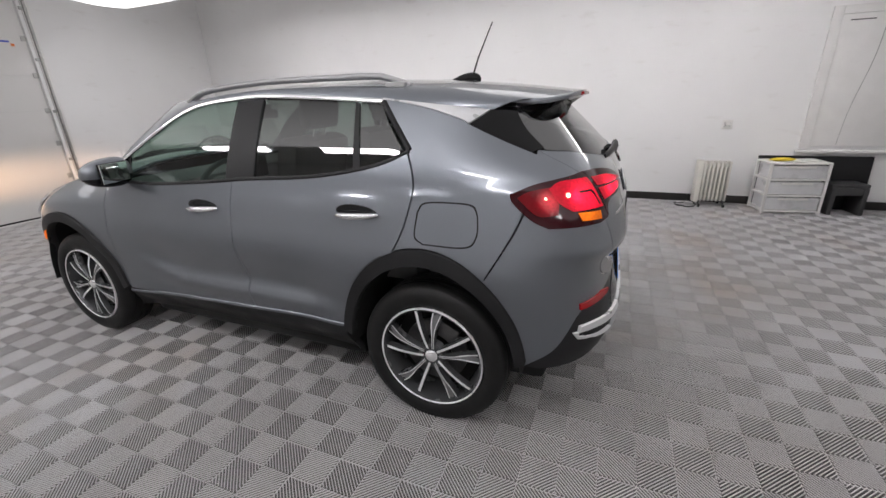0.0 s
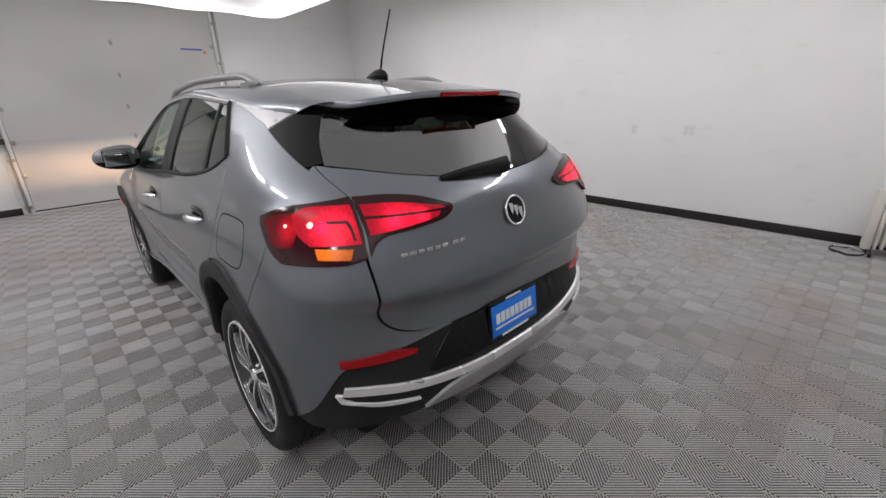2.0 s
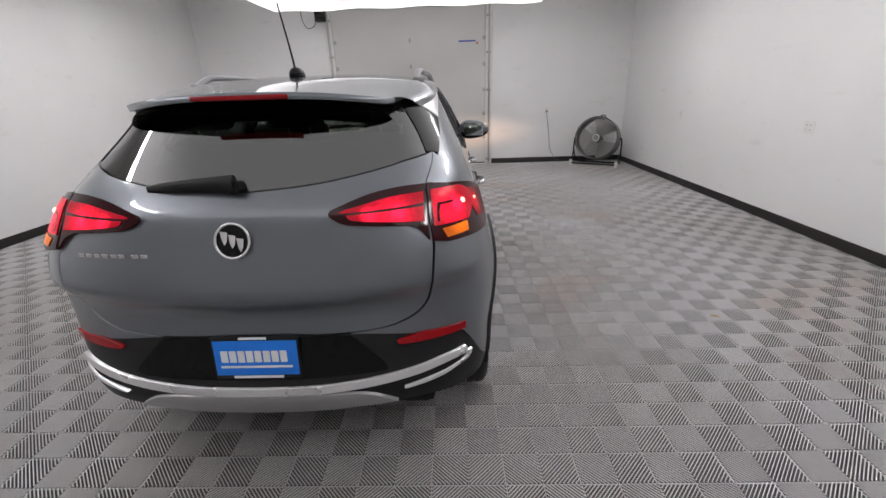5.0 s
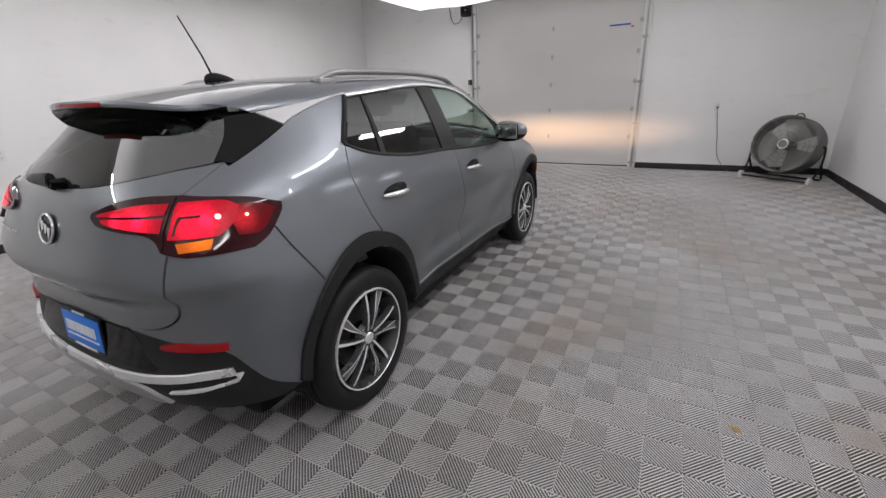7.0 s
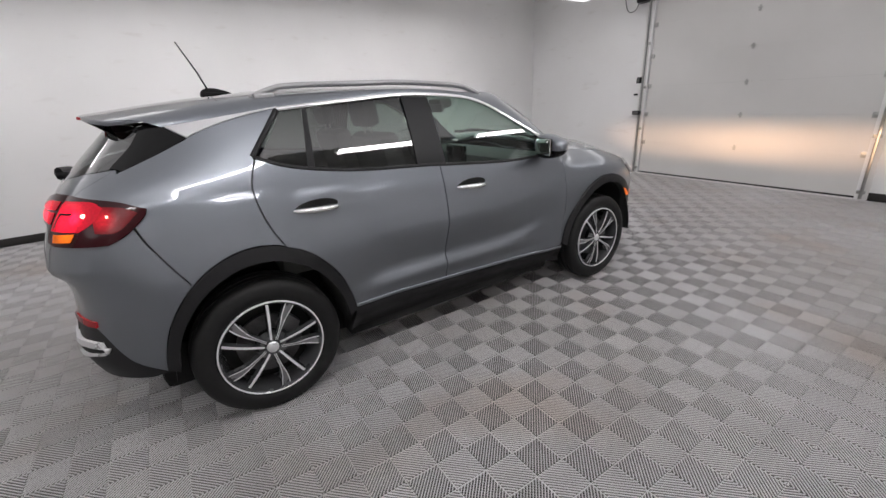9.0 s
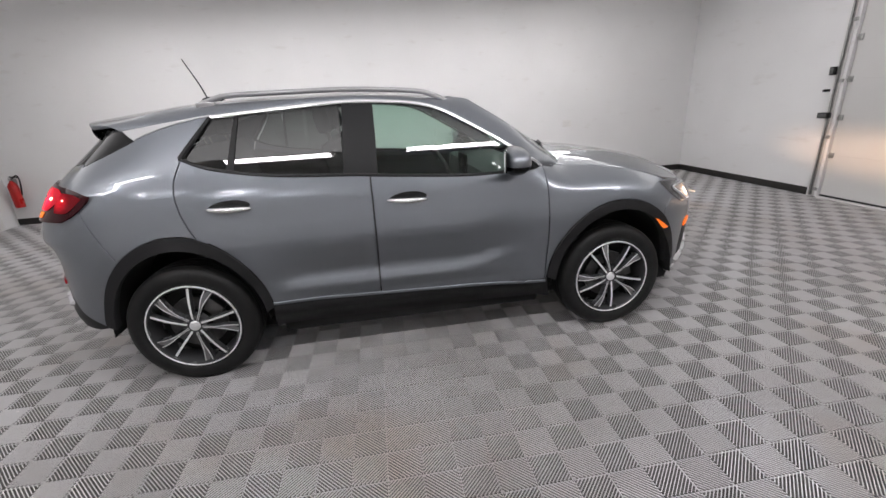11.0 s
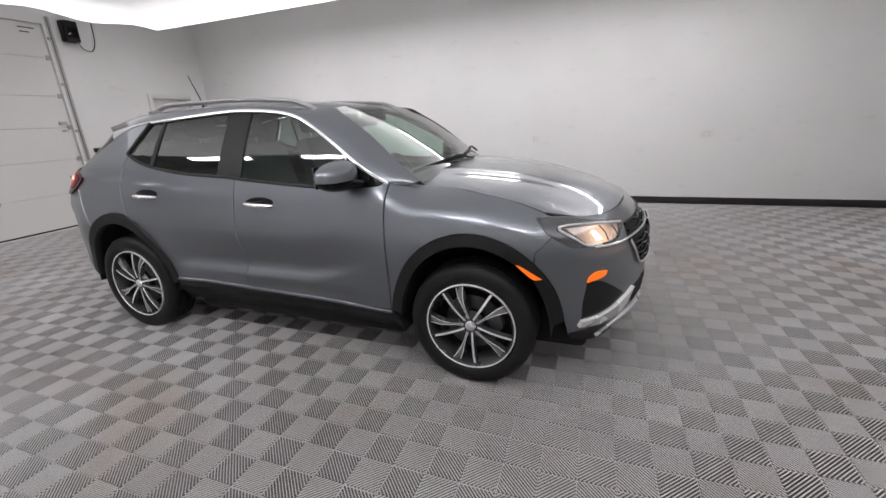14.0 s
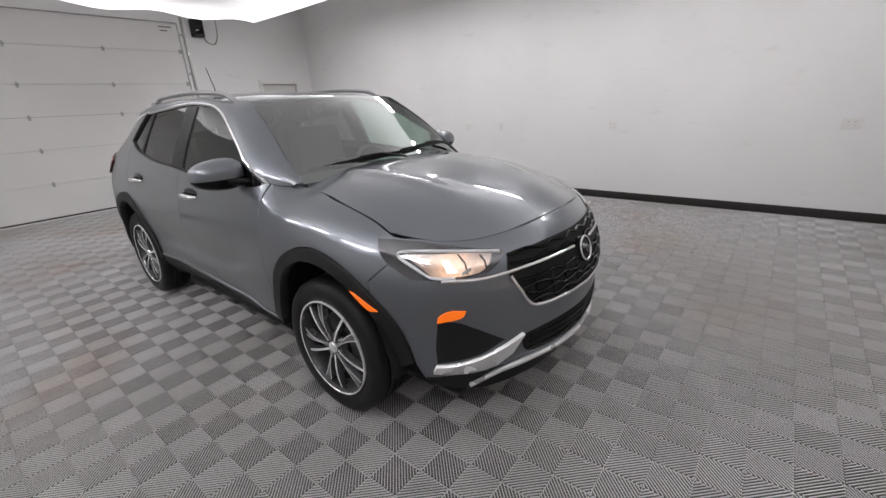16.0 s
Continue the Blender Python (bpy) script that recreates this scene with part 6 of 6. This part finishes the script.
# ---- drum fan ----
def drum_fan():
    fan = thing("drum_fan", "large grey drum fan on a wheeled black tube stand", "fan", place=pose(3.64, 5.24, 0, 0, 0, -32))
    tilt = pose(0, 0, 0.52, -12)
    drum = bmesh.new()
    n = 48
    r = 0.40
    for y0, y1, ra, rb in ((-0.16, 0.16, r, r), (0.16, -0.16, r - 0.012, r - 0.012)):
        bmesh.ops.create_cone(drum, cap_ends=False, segments=n, radius1=ra, radius2=rb, depth=0.32, matrix=pose(0, 0, 0, 90))
    for y in (-0.16, 0.16):
        add_tube(drum, [Vector((r * math.cos(k * math.tau / n), y, r * math.sin(k * math.tau / n))) for k in range(n)], 0.012, 6, closed=True)
    part("drum", drum, DRUM, fan, "grey steel drum", 50, tilt)
    for y in (-0.165, 0.165):
        grill = bmesh.new()
        for rr in (0.08, 0.14, 0.20, 0.26, 0.32, 0.38):
            add_tube(grill, [Vector((rr * math.cos(k * math.tau / 36), y, rr * math.sin(k * math.tau / 36))) for k in range(36)], 0.0022, 4, closed=True)
        for k in range(12):
            a = k * math.tau / 12
            add_rod(grill, (0.05 * math.cos(a), y, 0.05 * math.sin(a)), (0.395 * math.cos(a), y, 0.395 * math.sin(a)), 0.0025, 4)
        part("grille", grill, GALVANISED, fan, "thin wire grille", 60, tilt)
    for k in range(3):
        blade = bmesh.new()
        rows = []
        for i in range(9):
            f = i / 8
            rr = 0.06 + 0.31 * f
            row = []
            for j in range(7):
                a = (j / 6 - 0.5) * (1.15 + 0.25 * f)
                row.append(blade.verts.new((rr * math.sin(a), 0.055 * (j / 6 - 0.5) * 2, rr * math.cos(a))))
            rows.append(row)
        for a, b in zip(rows, rows[1:]):
            for j in range(6):
                blade.faces.new((a[j], a[j + 1], b[j + 1], b[j]))
        bmesh.ops.solidify(blade, geom=blade.faces[:], thickness=0.004)
        part("blade", blade, DRUM_LIGHT, fan, "pale metal fan blade", 50, tilt @ Matrix.Rotation(k * math.tau / 3 + 0.4, 4, "Y"))
    part("motor", rod((0, -0.10, 0), (0, 0.13, 0), 0.075, 28), DRUM, fan, m=tilt)
    part("hub_ring", tube([Vector((0.062 * math.cos(k * math.tau / 28), -0.172, 0.062 * math.sin(k * math.tau / 28))) for k in range(28)], 0.010, 6, closed=True), WHITE_PLASTIC, fan, "white hub ring", 60, tilt)
    part("hub_badge", rod((0, -0.172, 0), (0, -0.160, 0), 0.056, 28), DRUM, fan, m=tilt)
    for s in (-1, 1):
        side = smooth_line([Vector((s * 0.42, 0.0, 0.53)), Vector((s * 0.455, 0.0, 0.50)), Vector((s * 0.46, -0.02, 0.25)), Vector((s * 0.44, -0.18, 0.07)), Vector((s * 0.40, -0.22, 0.05))], 6)
        part("stand_tube", tube(side, 0.014, 8), BLACK_PLASTIC, fan, "black bent tube", 60)
        rear = smooth_line([Vector((s * 0.46, -0.01, 0.30)), Vector((s * 0.45, 0.12, 0.10)), Vector((s * 0.42, 0.22, 0.035))], 6)
        part("stand_tube", tube(rear, 0.014, 8), BLACK_PLASTIC, fan, "black bent tube", 60)
        wheel = rod((s * 0.44 - 0.02, -0.22, 0.06), (s * 0.44 + 0.02, -0.22, 0.06), 0.06, 24)
        part("castor", wheel, WHITE_PLASTIC, fan, "white wheel")
    part("stand_tube", tube([Vector((-0.42, -0.215, 0.05)), Vector((0.42, -0.215, 0.05))], 0.014, 8), BLACK_PLASTIC, fan)
    part("stand_tube", tube([Vector((-0.42, 0.22, 0.025)), Vector((0.42, 0.22, 0.025))], 0.014, 8), BLACK_PLASTIC, fan)
    part("top_grip", tube(smooth_line([Vector((0.02, 0, 0.935)), Vector((0.04, 0, 0.965)), Vector((0.10, 0, 0.96)), Vector((0.12, 0, 0.925))], 5), 0.009, 6), BLACK_PLASTIC, fan, smooth=60)


DRUM = surface("grey_drum_steel", (0.16, 0.155, 0.15), 0.45, 0.4, vary=0.15)
DRUM_LIGHT = surface("pale_fan_metal", (0.45, 0.44, 0.43), 0.4, 0.6, vary=0.1)
drum_fan()

# ---- oil radiator ----
CREAM = surface("cream_enamel", (0.68, 0.655, 0.60), 0.35, vary=0.04, bump=0.03)
heater = thing("oil_radiator", "cream oil-filled radiator with fins, on the floor by the wall", "heater", place=pose(4.10, -3.27, 0, 0, 0, 6))
for k in range(7):
    fin = bmesh.new()
    add_box(fin, (-0.085, -0.145 + 0.047 * k, 0.075), (0.085, -0.123 + 0.047 * k, 0.60), 0.010)
    add_box(fin, (-0.070, -0.150 + 0.047 * k, 0.10), (-0.045, -0.118 + 0.047 * k, 0.57), 0.006)
    part("fin", fin, CREAM, heater)
part("control_box", box((-0.075, 0.170, 0.06), (0.075, 0.235, 0.61), 0.012), CREAM, heater)
part("core_tube", rod((0, -0.14, 0.14), (0, 0.18, 0.14), 0.03, 16), CREAM, heater)
part("core_tube", rod((0, -0.14, 0.54), (0, 0.18, 0.54), 0.03, 16), CREAM, heater)
for y in (-0.12, 0.17):
    part("foot", tube(smooth_line([Vector((-0.12, y, 0.028)), Vector((-0.06, y, 0.06)), Vector((0.06, y, 0.06)), Vector((0.12, y, 0.028))], 5), 0.010, 8), DARK_STEEL, heater, smooth=60)
    for x in (-0.12, 0.12):
        part("castor", rod((x, y - 0.012, 0.020), (x, y + 0.012, 0.020), 0.020, 14), BLACK_PLASTIC, heater)
heat_cord = thing("heater_cord", "pale cord coiled on the floor beside the radiator", "cord", place=pose(4.05, -2.96, 0.008))
coil = [Vector((0.10 * math.cos(a * 0.35) * (1 + 0.02 * a), 0.13 * math.sin(a * 0.35), 0.004 * (a % 9) / 3)) for a in range(44)]
part("cable", tube(coil, 0.005, 6), BLACK_PLASTIC, heat_cord, smooth=60)
part("cord_tail", tube(smooth_line([Vector((0.02, -0.10, 0.02)), Vector((0.06, -0.02, 0.03)), Vector((0.04, 0.10, 0.02))], 6), 0.008, 6), WHITE_PLASTIC, heat_cord, smooth=60)

# ---- drawer unit, board and stool ----
FROST = surface("frosted_clear_plastic", (0.62, 0.62, 0.63), 0.3, vary=0.06, bump=0.05)
unit = thing("drawer_unit", "white three-drawer plastic storage unit with frosted drawers", "drawers", place=pose(4.06, -4.06, 0, 0, 0, 9))
for z in (0.03, 0.225, 0.42, 0.615):
    part("shelf_frame", box((-0.19, -0.32, z - 0.012), (0.19, 0.32, z + 0.012), 0.006), WHITE_PLASTIC, unit)
for x in (-0.175, 0.175):
    for y in (-0.305, 0.305):
        part("post", box((x - 0.015, y - 0.015, 0.0), (x + 0.015, y + 0.015, 0.61), 0.004), WHITE_PLASTIC, unit)
for z in (0.045, 0.24, 0.435):
    drawer = bmesh.new()
    add_box(drawer, (-0.180, -0.285, z), (0.17, 0.285, z + 0.155), 0.012)
    front = part("drawer", drawer, FROST, unit, "frosted drawer")
    part("drawer_lip", box((-0.196, -0.16, z + 0.125), (-0.178, 0.16, z + 0.15), 0.005), WHITE_PLASTIC, front)
YELLOW = surface("yellow_cloth", (0.70, 0.52, 0.03), 0.8, vary=0.15, bump=0.3)
rag = bmesh.new()
bmesh.ops.create_uvsphere(rag, u_segments=20, v_segments=10, radius=1.0)
for v in rag.verts:
    v.co = (v.co.x * 0.07 * (1 + 0.2 * math.sin(5 * v.co.y)), v.co.y * 0.14, v.co.z * 0.018 + 0.006 * math.sin(7 * v.co.x + 3 * v.co.y))
cloth = part("folded_cloth", rag, YELLOW, smooth=60, m=pose(4.03, -3.93, 0.645, 0, 0, 9))
tagged(cloth, "small folded yellow cloth on the drawer unit", "cloth")
papers = part("paper_stack", box((-0.10, -0.12, 0), (0.10, 0.12, 0.014), 0.003), WHITE_PLASTIC, m=pose(4.07, -4.20, 0.627, 0, 0, 15))
tagged(papers, "few white papers lying on the drawer unit", "papers")
board = part("black_board", box((-0.012, -0.58, 0), (0.012, 0.58, 0.66), 0.004), BLACK_PLASTIC, m=pose(4.245, -4.33, 0.0, 0, 4))
tagged(board, "flat black board leaning against the wall", "board")
GREY_STOOL = surface("dark_grey_plastic", (0.045, 0.045, 0.047), 0.45, vary=0.1)
stool = thing("step_stool", "dark grey plastic step stool standing on the floor", "stool", place=pose(4.08, -4.62, 0, 0, 0, 8))
part("step", box((-0.14, -0.19, 0.33), (0.14, 0.19, 0.375), 0.015), GREY_STOOL, stool)
for y in (-0.16, 0.16):
    part("leg_panel", add_box(bmesh.new(), (-0.15, y - 0.025, 0.0), (0.15, y + 0.025, 0.335), 0.012), GREY_STOOL, stool)
part("cross_rail", box((-0.14, -0.14, 0.24), (-0.11, 0.14, 0.332), 0.008), GREY_STOOL, stool)

# ---- covered window on the right wall ----
cover = thing("window_1", "white boarded window with a flat casing and sill", "window", kind="structure", place=pose(XR, -4.75, 0, 0, 0, 90))
part("panel", box((-0.50, 0.0, 0.78), (0.50, 0.020, 2.24), 0.004), TRIM_PAINT, cover)
for lo, hi in (((-0.60, 0, 0.74), (-0.501, 0.032, 2.33)), ((0.501, 0, 0.74), (0.60, 0.032, 2.33)), ((-0.50, 0, 2.241), (0.50, 0.031, 2.33))):
    part("casing", box(lo, hi, 0.004), TRIM_PAINT, cover)
part("window_sill", box((-0.64, 0, 0.705), (0.64, 0.07, 0.735), 0.006), TRIM_PAINT, cover)
part("slot", box((0.20, 0.0195, 2.17), (0.42, 0.024, 2.182)), DARK_STEEL, cover, smooth=0)
part("pull_cord", tube(smooth_line([Vector((0.10, 0.04, 2.30)), Vector((0.12, 0.04, 1.8)), Vector((0.22, 0.04, 1.2)), Vector((0.25, 0.04, 0.80))], 6), 0.003, 6), GALVANISED, cover, "thin hanging cord", 60)

# ---- fire extinguisher ----
RED_PAINT = surface("red_enamel", (0.45, 0.015, 0.012), 0.3, vary=0.06, bump=0)
ext = thing("fire_extinguisher", "small red fire extinguisher hanging on the wall by the corner", "extinguisher", place=pose(XL + 0.085, -5.87, 0.30))
part("cylinder", lathe([(0.0, 0.0), (0.004, 0.058), (0.03, 0.066), (0.34, 0.066), (0.39, 0.045), (0.41, 0.022), (0.43, 0.022), (0.43, 0.0)], 28), RED_PAINT, ext, "red cylinder", 50, pose(0, 0, 0, 0, -90))
part("valve", box((-0.02, -0.02, 0.43), (0.02, 0.02, 0.47), 0.005), GALVANISED, ext)
part("lever", add_box(bmesh.new(), (-0.012, -0.09, 0.475), (0.012, 0.03, 0.49), 0.004, pose(0, 0, 0, -10)), BLACK_PLASTIC, ext)
part("hose", tube(smooth_line([Vector((0, 0.02, 0.455)), Vector((0.0, 0.10, 0.50)), Vector((0.01, 0.13, 0.42)), Vector((0.01, 0.09, 0.20))], 6), 0.011, 8), BLACK_PLASTIC, ext, smooth=60)
part("wall_hook", box((-0.085, -0.02, 0.36), (-0.05, 0.02, 0.45), 0.004), GALVANISED, ext)

# ---- low beams on the front door ----
for s in (1, -1):
    lamp = bpy.data.lights.new("low_beam", "SPOT")
    lamp.energy, lamp.color, lamp.spot_size, lamp.spot_blend, lamp.shadow_soft_size = BEAM_POWER, (1.0, 0.60, 0.34), radians(15), 1.0, 0.0008
    ob = new("low_beam", lamp)
    spot = on_body(F(0.63, 0.815), 0.022)[0]
    ob.matrix_world = look((s * spot.x, spot.y, spot.z), (s * 0.67, 5.75, 0.72)) @ Matrix.Diagonal((4.0, 1, 1, 1))
    # the dipped beam's upper edge: a small plate added ahead of the lens to block the spot
    part("beam_shade", box((s * spot.x - 0.030, spot.y + 0.014, spot.z + 0.0002), (s * spot.x + 0.030, spot.y + 0.0155, spot.z + 0.014)), SATIN, head_lamps[0 if s > 0 else 1], smooth=0)


# ---- small flakes lying on the tiles ----
dice = random.Random(11)
bm = bmesh.new()
for k in range(420):
    turn = dice.uniform(0, math.tau)
    reach = dice.uniform(1.6, 4.6)
    x, y = reach * 0.85 * math.cos(turn), reach * 1.1 * math.sin(turn)
    if abs(x) < 1.0 and abs(y) < 2.2 or not (XL + 0.2 < x < XR - 0.2):
        continue
    if k % 3:  # most of the grit lies along the seams
        if k % 2:
            x = 1.36 + 0.3048 * (round((x - 1.36) / 0.3048 - 0.5) + 0.5) + dice.gauss(0, 0.006)
        else:
            y = -1.31 + 0.3048 * (round((y + 1.31) / 0.3048 - 0.5) + 0.5) + dice.gauss(0, 0.006)
    size = dice.uniform(0.0015, 0.0042)
    ring = [bm.verts.new((x + size * dice.uniform(0.5, 1.2) * math.cos(a), y + size * dice.uniform(0.5, 1.2) * math.sin(a), 0.0012)) for a in (0.2, 1.4, 2.7, 3.9, 5.2)]
    top = bm.verts.new((x, y, 0.0012 + size * 0.5))
    for a, b in zip(ring, ring[1:] + ring[:1]):
        bm.faces.new((a, b, top))
flakes = part("floor_debris", bm, WHITE_PLASTIC)
tagged(flakes, "small pale flakes of grit scattered on the tiles", "debris", kind="stuff")

# ---- a dry scrap on the tiles ----
bm = bmesh.new()
rows = []
for k in range(6):
    f = k / 5
    half = 0.016 * math.sin(math.pi * min(0.97, 0.08 + 0.85 * f)) ** 0.7
    lift = 0.004 + 0.008 * math.sin(math.pi * f)
    rows.append([bm.verts.new((-0.03 + 0.06 * f, off * half, 0.001 + lift * (1 - 0.5 * abs(off)))) for off in (-1, -0.4, 0.4, 1)])
for a, b in zip(rows, rows[1:]):
    for j in range(3):
        bm.faces.new((a[j], a[j + 1], b[j + 1], b[j]))
bmesh.ops.solidify(bm, geom=bm.faces[:], thickness=0.0012)
scrap = part("leaf_scrap", bm, surface("dry_tan_leaf", (0.50, 0.34, 0.16), 0.8, vary=0.2, scale=60), m=pose(2.485, -0.80, 0.0, 0, 0, -30))
tagged(scrap, "small curled dry tan scrap lying on the tiles", "scrap")
# ---- floor tiles ----
TILE_SIZE, TILE_X, TILE_Y = 0.3048, 1.36, -1.31
RIB_TOP, RIB_BOTTOM, RIB_HEAD = 0.0, -0.0185, 0.15


def tile_mesh():
    """One interlocking tile: four fields of slanting ribs over cross bars, with a thin rim."""
    q = TILE_SIZE / 2
    count = 9
    step = q / count
    pitch = step * 0.7071
    rim = 0.0012
    bm = bmesh.new()

    def line_in_square(c, slope):
        """The ends of the line y = slope * x + c (slope 1 or -1) inside a field of side q."""
        pts = []
        for x in (rim, q - rim):
            y = slope * x + c
            if rim - 1e-6 <= y <= q - rim + 1e-6:
                pts.append((x, y))
        for y in (rim, q - rim):
            x = (y - c) / slope
            if rim + 1e-6 < x < q - rim - 1e-6:
                pts.append((x, y))
        return sorted(pts)[:2] if len(pts) >= 2 else None

    def strip(a, b, levels):
        """A straight profile from a to b: half widths and heights, from one foot over the top to the other."""
        d = (b - a).normalized()
        side = Vector((-d.y, d.x, 0))
        rows = [[bm.verts.new(p + side * w + Vector((0, 0, z))) for p in (a, b)] for w, z in levels]
        for k, (lo, hi) in enumerate(zip(rows, rows[1:])):
            face = bm.faces.new((lo[0], lo[1], hi[1], hi[0]))
            # slot 1 puts painted gap shade on all faces below the rib heads
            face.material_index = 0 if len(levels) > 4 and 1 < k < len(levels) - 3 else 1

    # a rib has a flat head on a thinner web; lower cross bars tie the webs together
    head, web, lip = pitch * RIB_HEAD, pitch * 0.12, -0.0042
    rib = [(web, RIB_BOTTOM), (web, lip), (head, lip), (head, RIB_TOP), (-head, RIB_TOP), (-head, lip), (-web, lip), (-web, RIB_BOTTOM)]
    bar = [(pitch * 0.17, -0.015), (pitch * 0.17, -0.010), (-pitch * 0.17, -0.010), (-pitch * 0.17, -0.015)]
    for qx in (0, 1):
        for qy in (0, 1):
            ox, oy = (qx - 1) * q, (qy - 1) * q
            slope = -1 if (qx + qy) % 2 == 0 else 1
            for k in range(-count, 2 * count + 1):
                for profile, s in ((rib, slope), (bar, -slope)):
                    ends = line_in_square((k + 0.5) * step, s)
                    if ends and (Vector(ends[0]) - Vector(ends[1])).length > 0.006:
                        strip(*(Vector((x + ox, y + oy, 0)) for x, y in ends), profile)
    # rim and the two inner dividers
    for i in (-1, 0, 1):
        w = 0.0009 if i else 0.0011
        for flip in (0, 1):
            lo, hi = (i * q - w, -q, -0.014), (i * q + w, q, -0.0075)
            if i:
                lo, hi = (i * (q - 0.001) - w, -q, -0.014), (i * (q - 0.001) + w, q, -0.0075)
            if flip:
                lo, hi = (lo[1], lo[0], lo[2]), (hi[1], hi[0], hi[2])
            add_box(bm, lo, hi)
    me = bpy.data.meshes.new("tile")
    bm.to_mesh(me)
    bm.free()
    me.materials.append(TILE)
    me.materials.append(TILE_SHADE)
    return me


tile = tile_mesh()
cells = [(i, j) for i in range(-20, 12) for j in range(-17, 25)
         if XL < TILE_X + (i + 0.5) * TILE_SIZE and TILE_X + (i - 0.5) * TILE_SIZE < XR
         and YB - 0.2 < TILE_Y + (j + 0.5) * TILE_SIZE and TILE_Y + (j - 0.5) * TILE_SIZE < YF + 0.2]
# single tiles on the strip round the car where the walk goes; the rest is one sheet
near = sorted(cells, key=lambda c: abs(math.hypot((TILE_X + c[0] * TILE_SIZE) / 0.85, (TILE_Y + c[1] * TILE_SIZE) / 1.25) - 1.9))[:300]
near = set(near)
for i, j in cells:
    if (i, j) in near:
        ob = new("tile", tile)
        ob.parent = floor
        ob.location = (TILE_X + i * TILE_SIZE, TILE_Y + j * TILE_SIZE, 0)
verts = np.array([v.co[:] for v in tile.vertices])
loops = [p.vertices[:] for p in tile.polygons]
far = [c for c in cells if c not in near]
all_verts = np.concatenate([verts + (TILE_X + i * TILE_SIZE, TILE_Y + j * TILE_SIZE, 0) for i, j in far])
all_faces = [tuple(v + k * len(verts) for v in f) for k in range(len(far)) for f in loops]
sheet = bpy.data.meshes.new("tile_sheet")
sheet.from_pydata(all_verts.tolist(), [], all_faces)
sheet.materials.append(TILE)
sheet.materials.append(TILE_SHADE)
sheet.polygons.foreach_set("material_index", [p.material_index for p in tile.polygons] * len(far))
rest = tagged(new("tile_sheet", sheet), kind="stuff")
rest.parent = floor
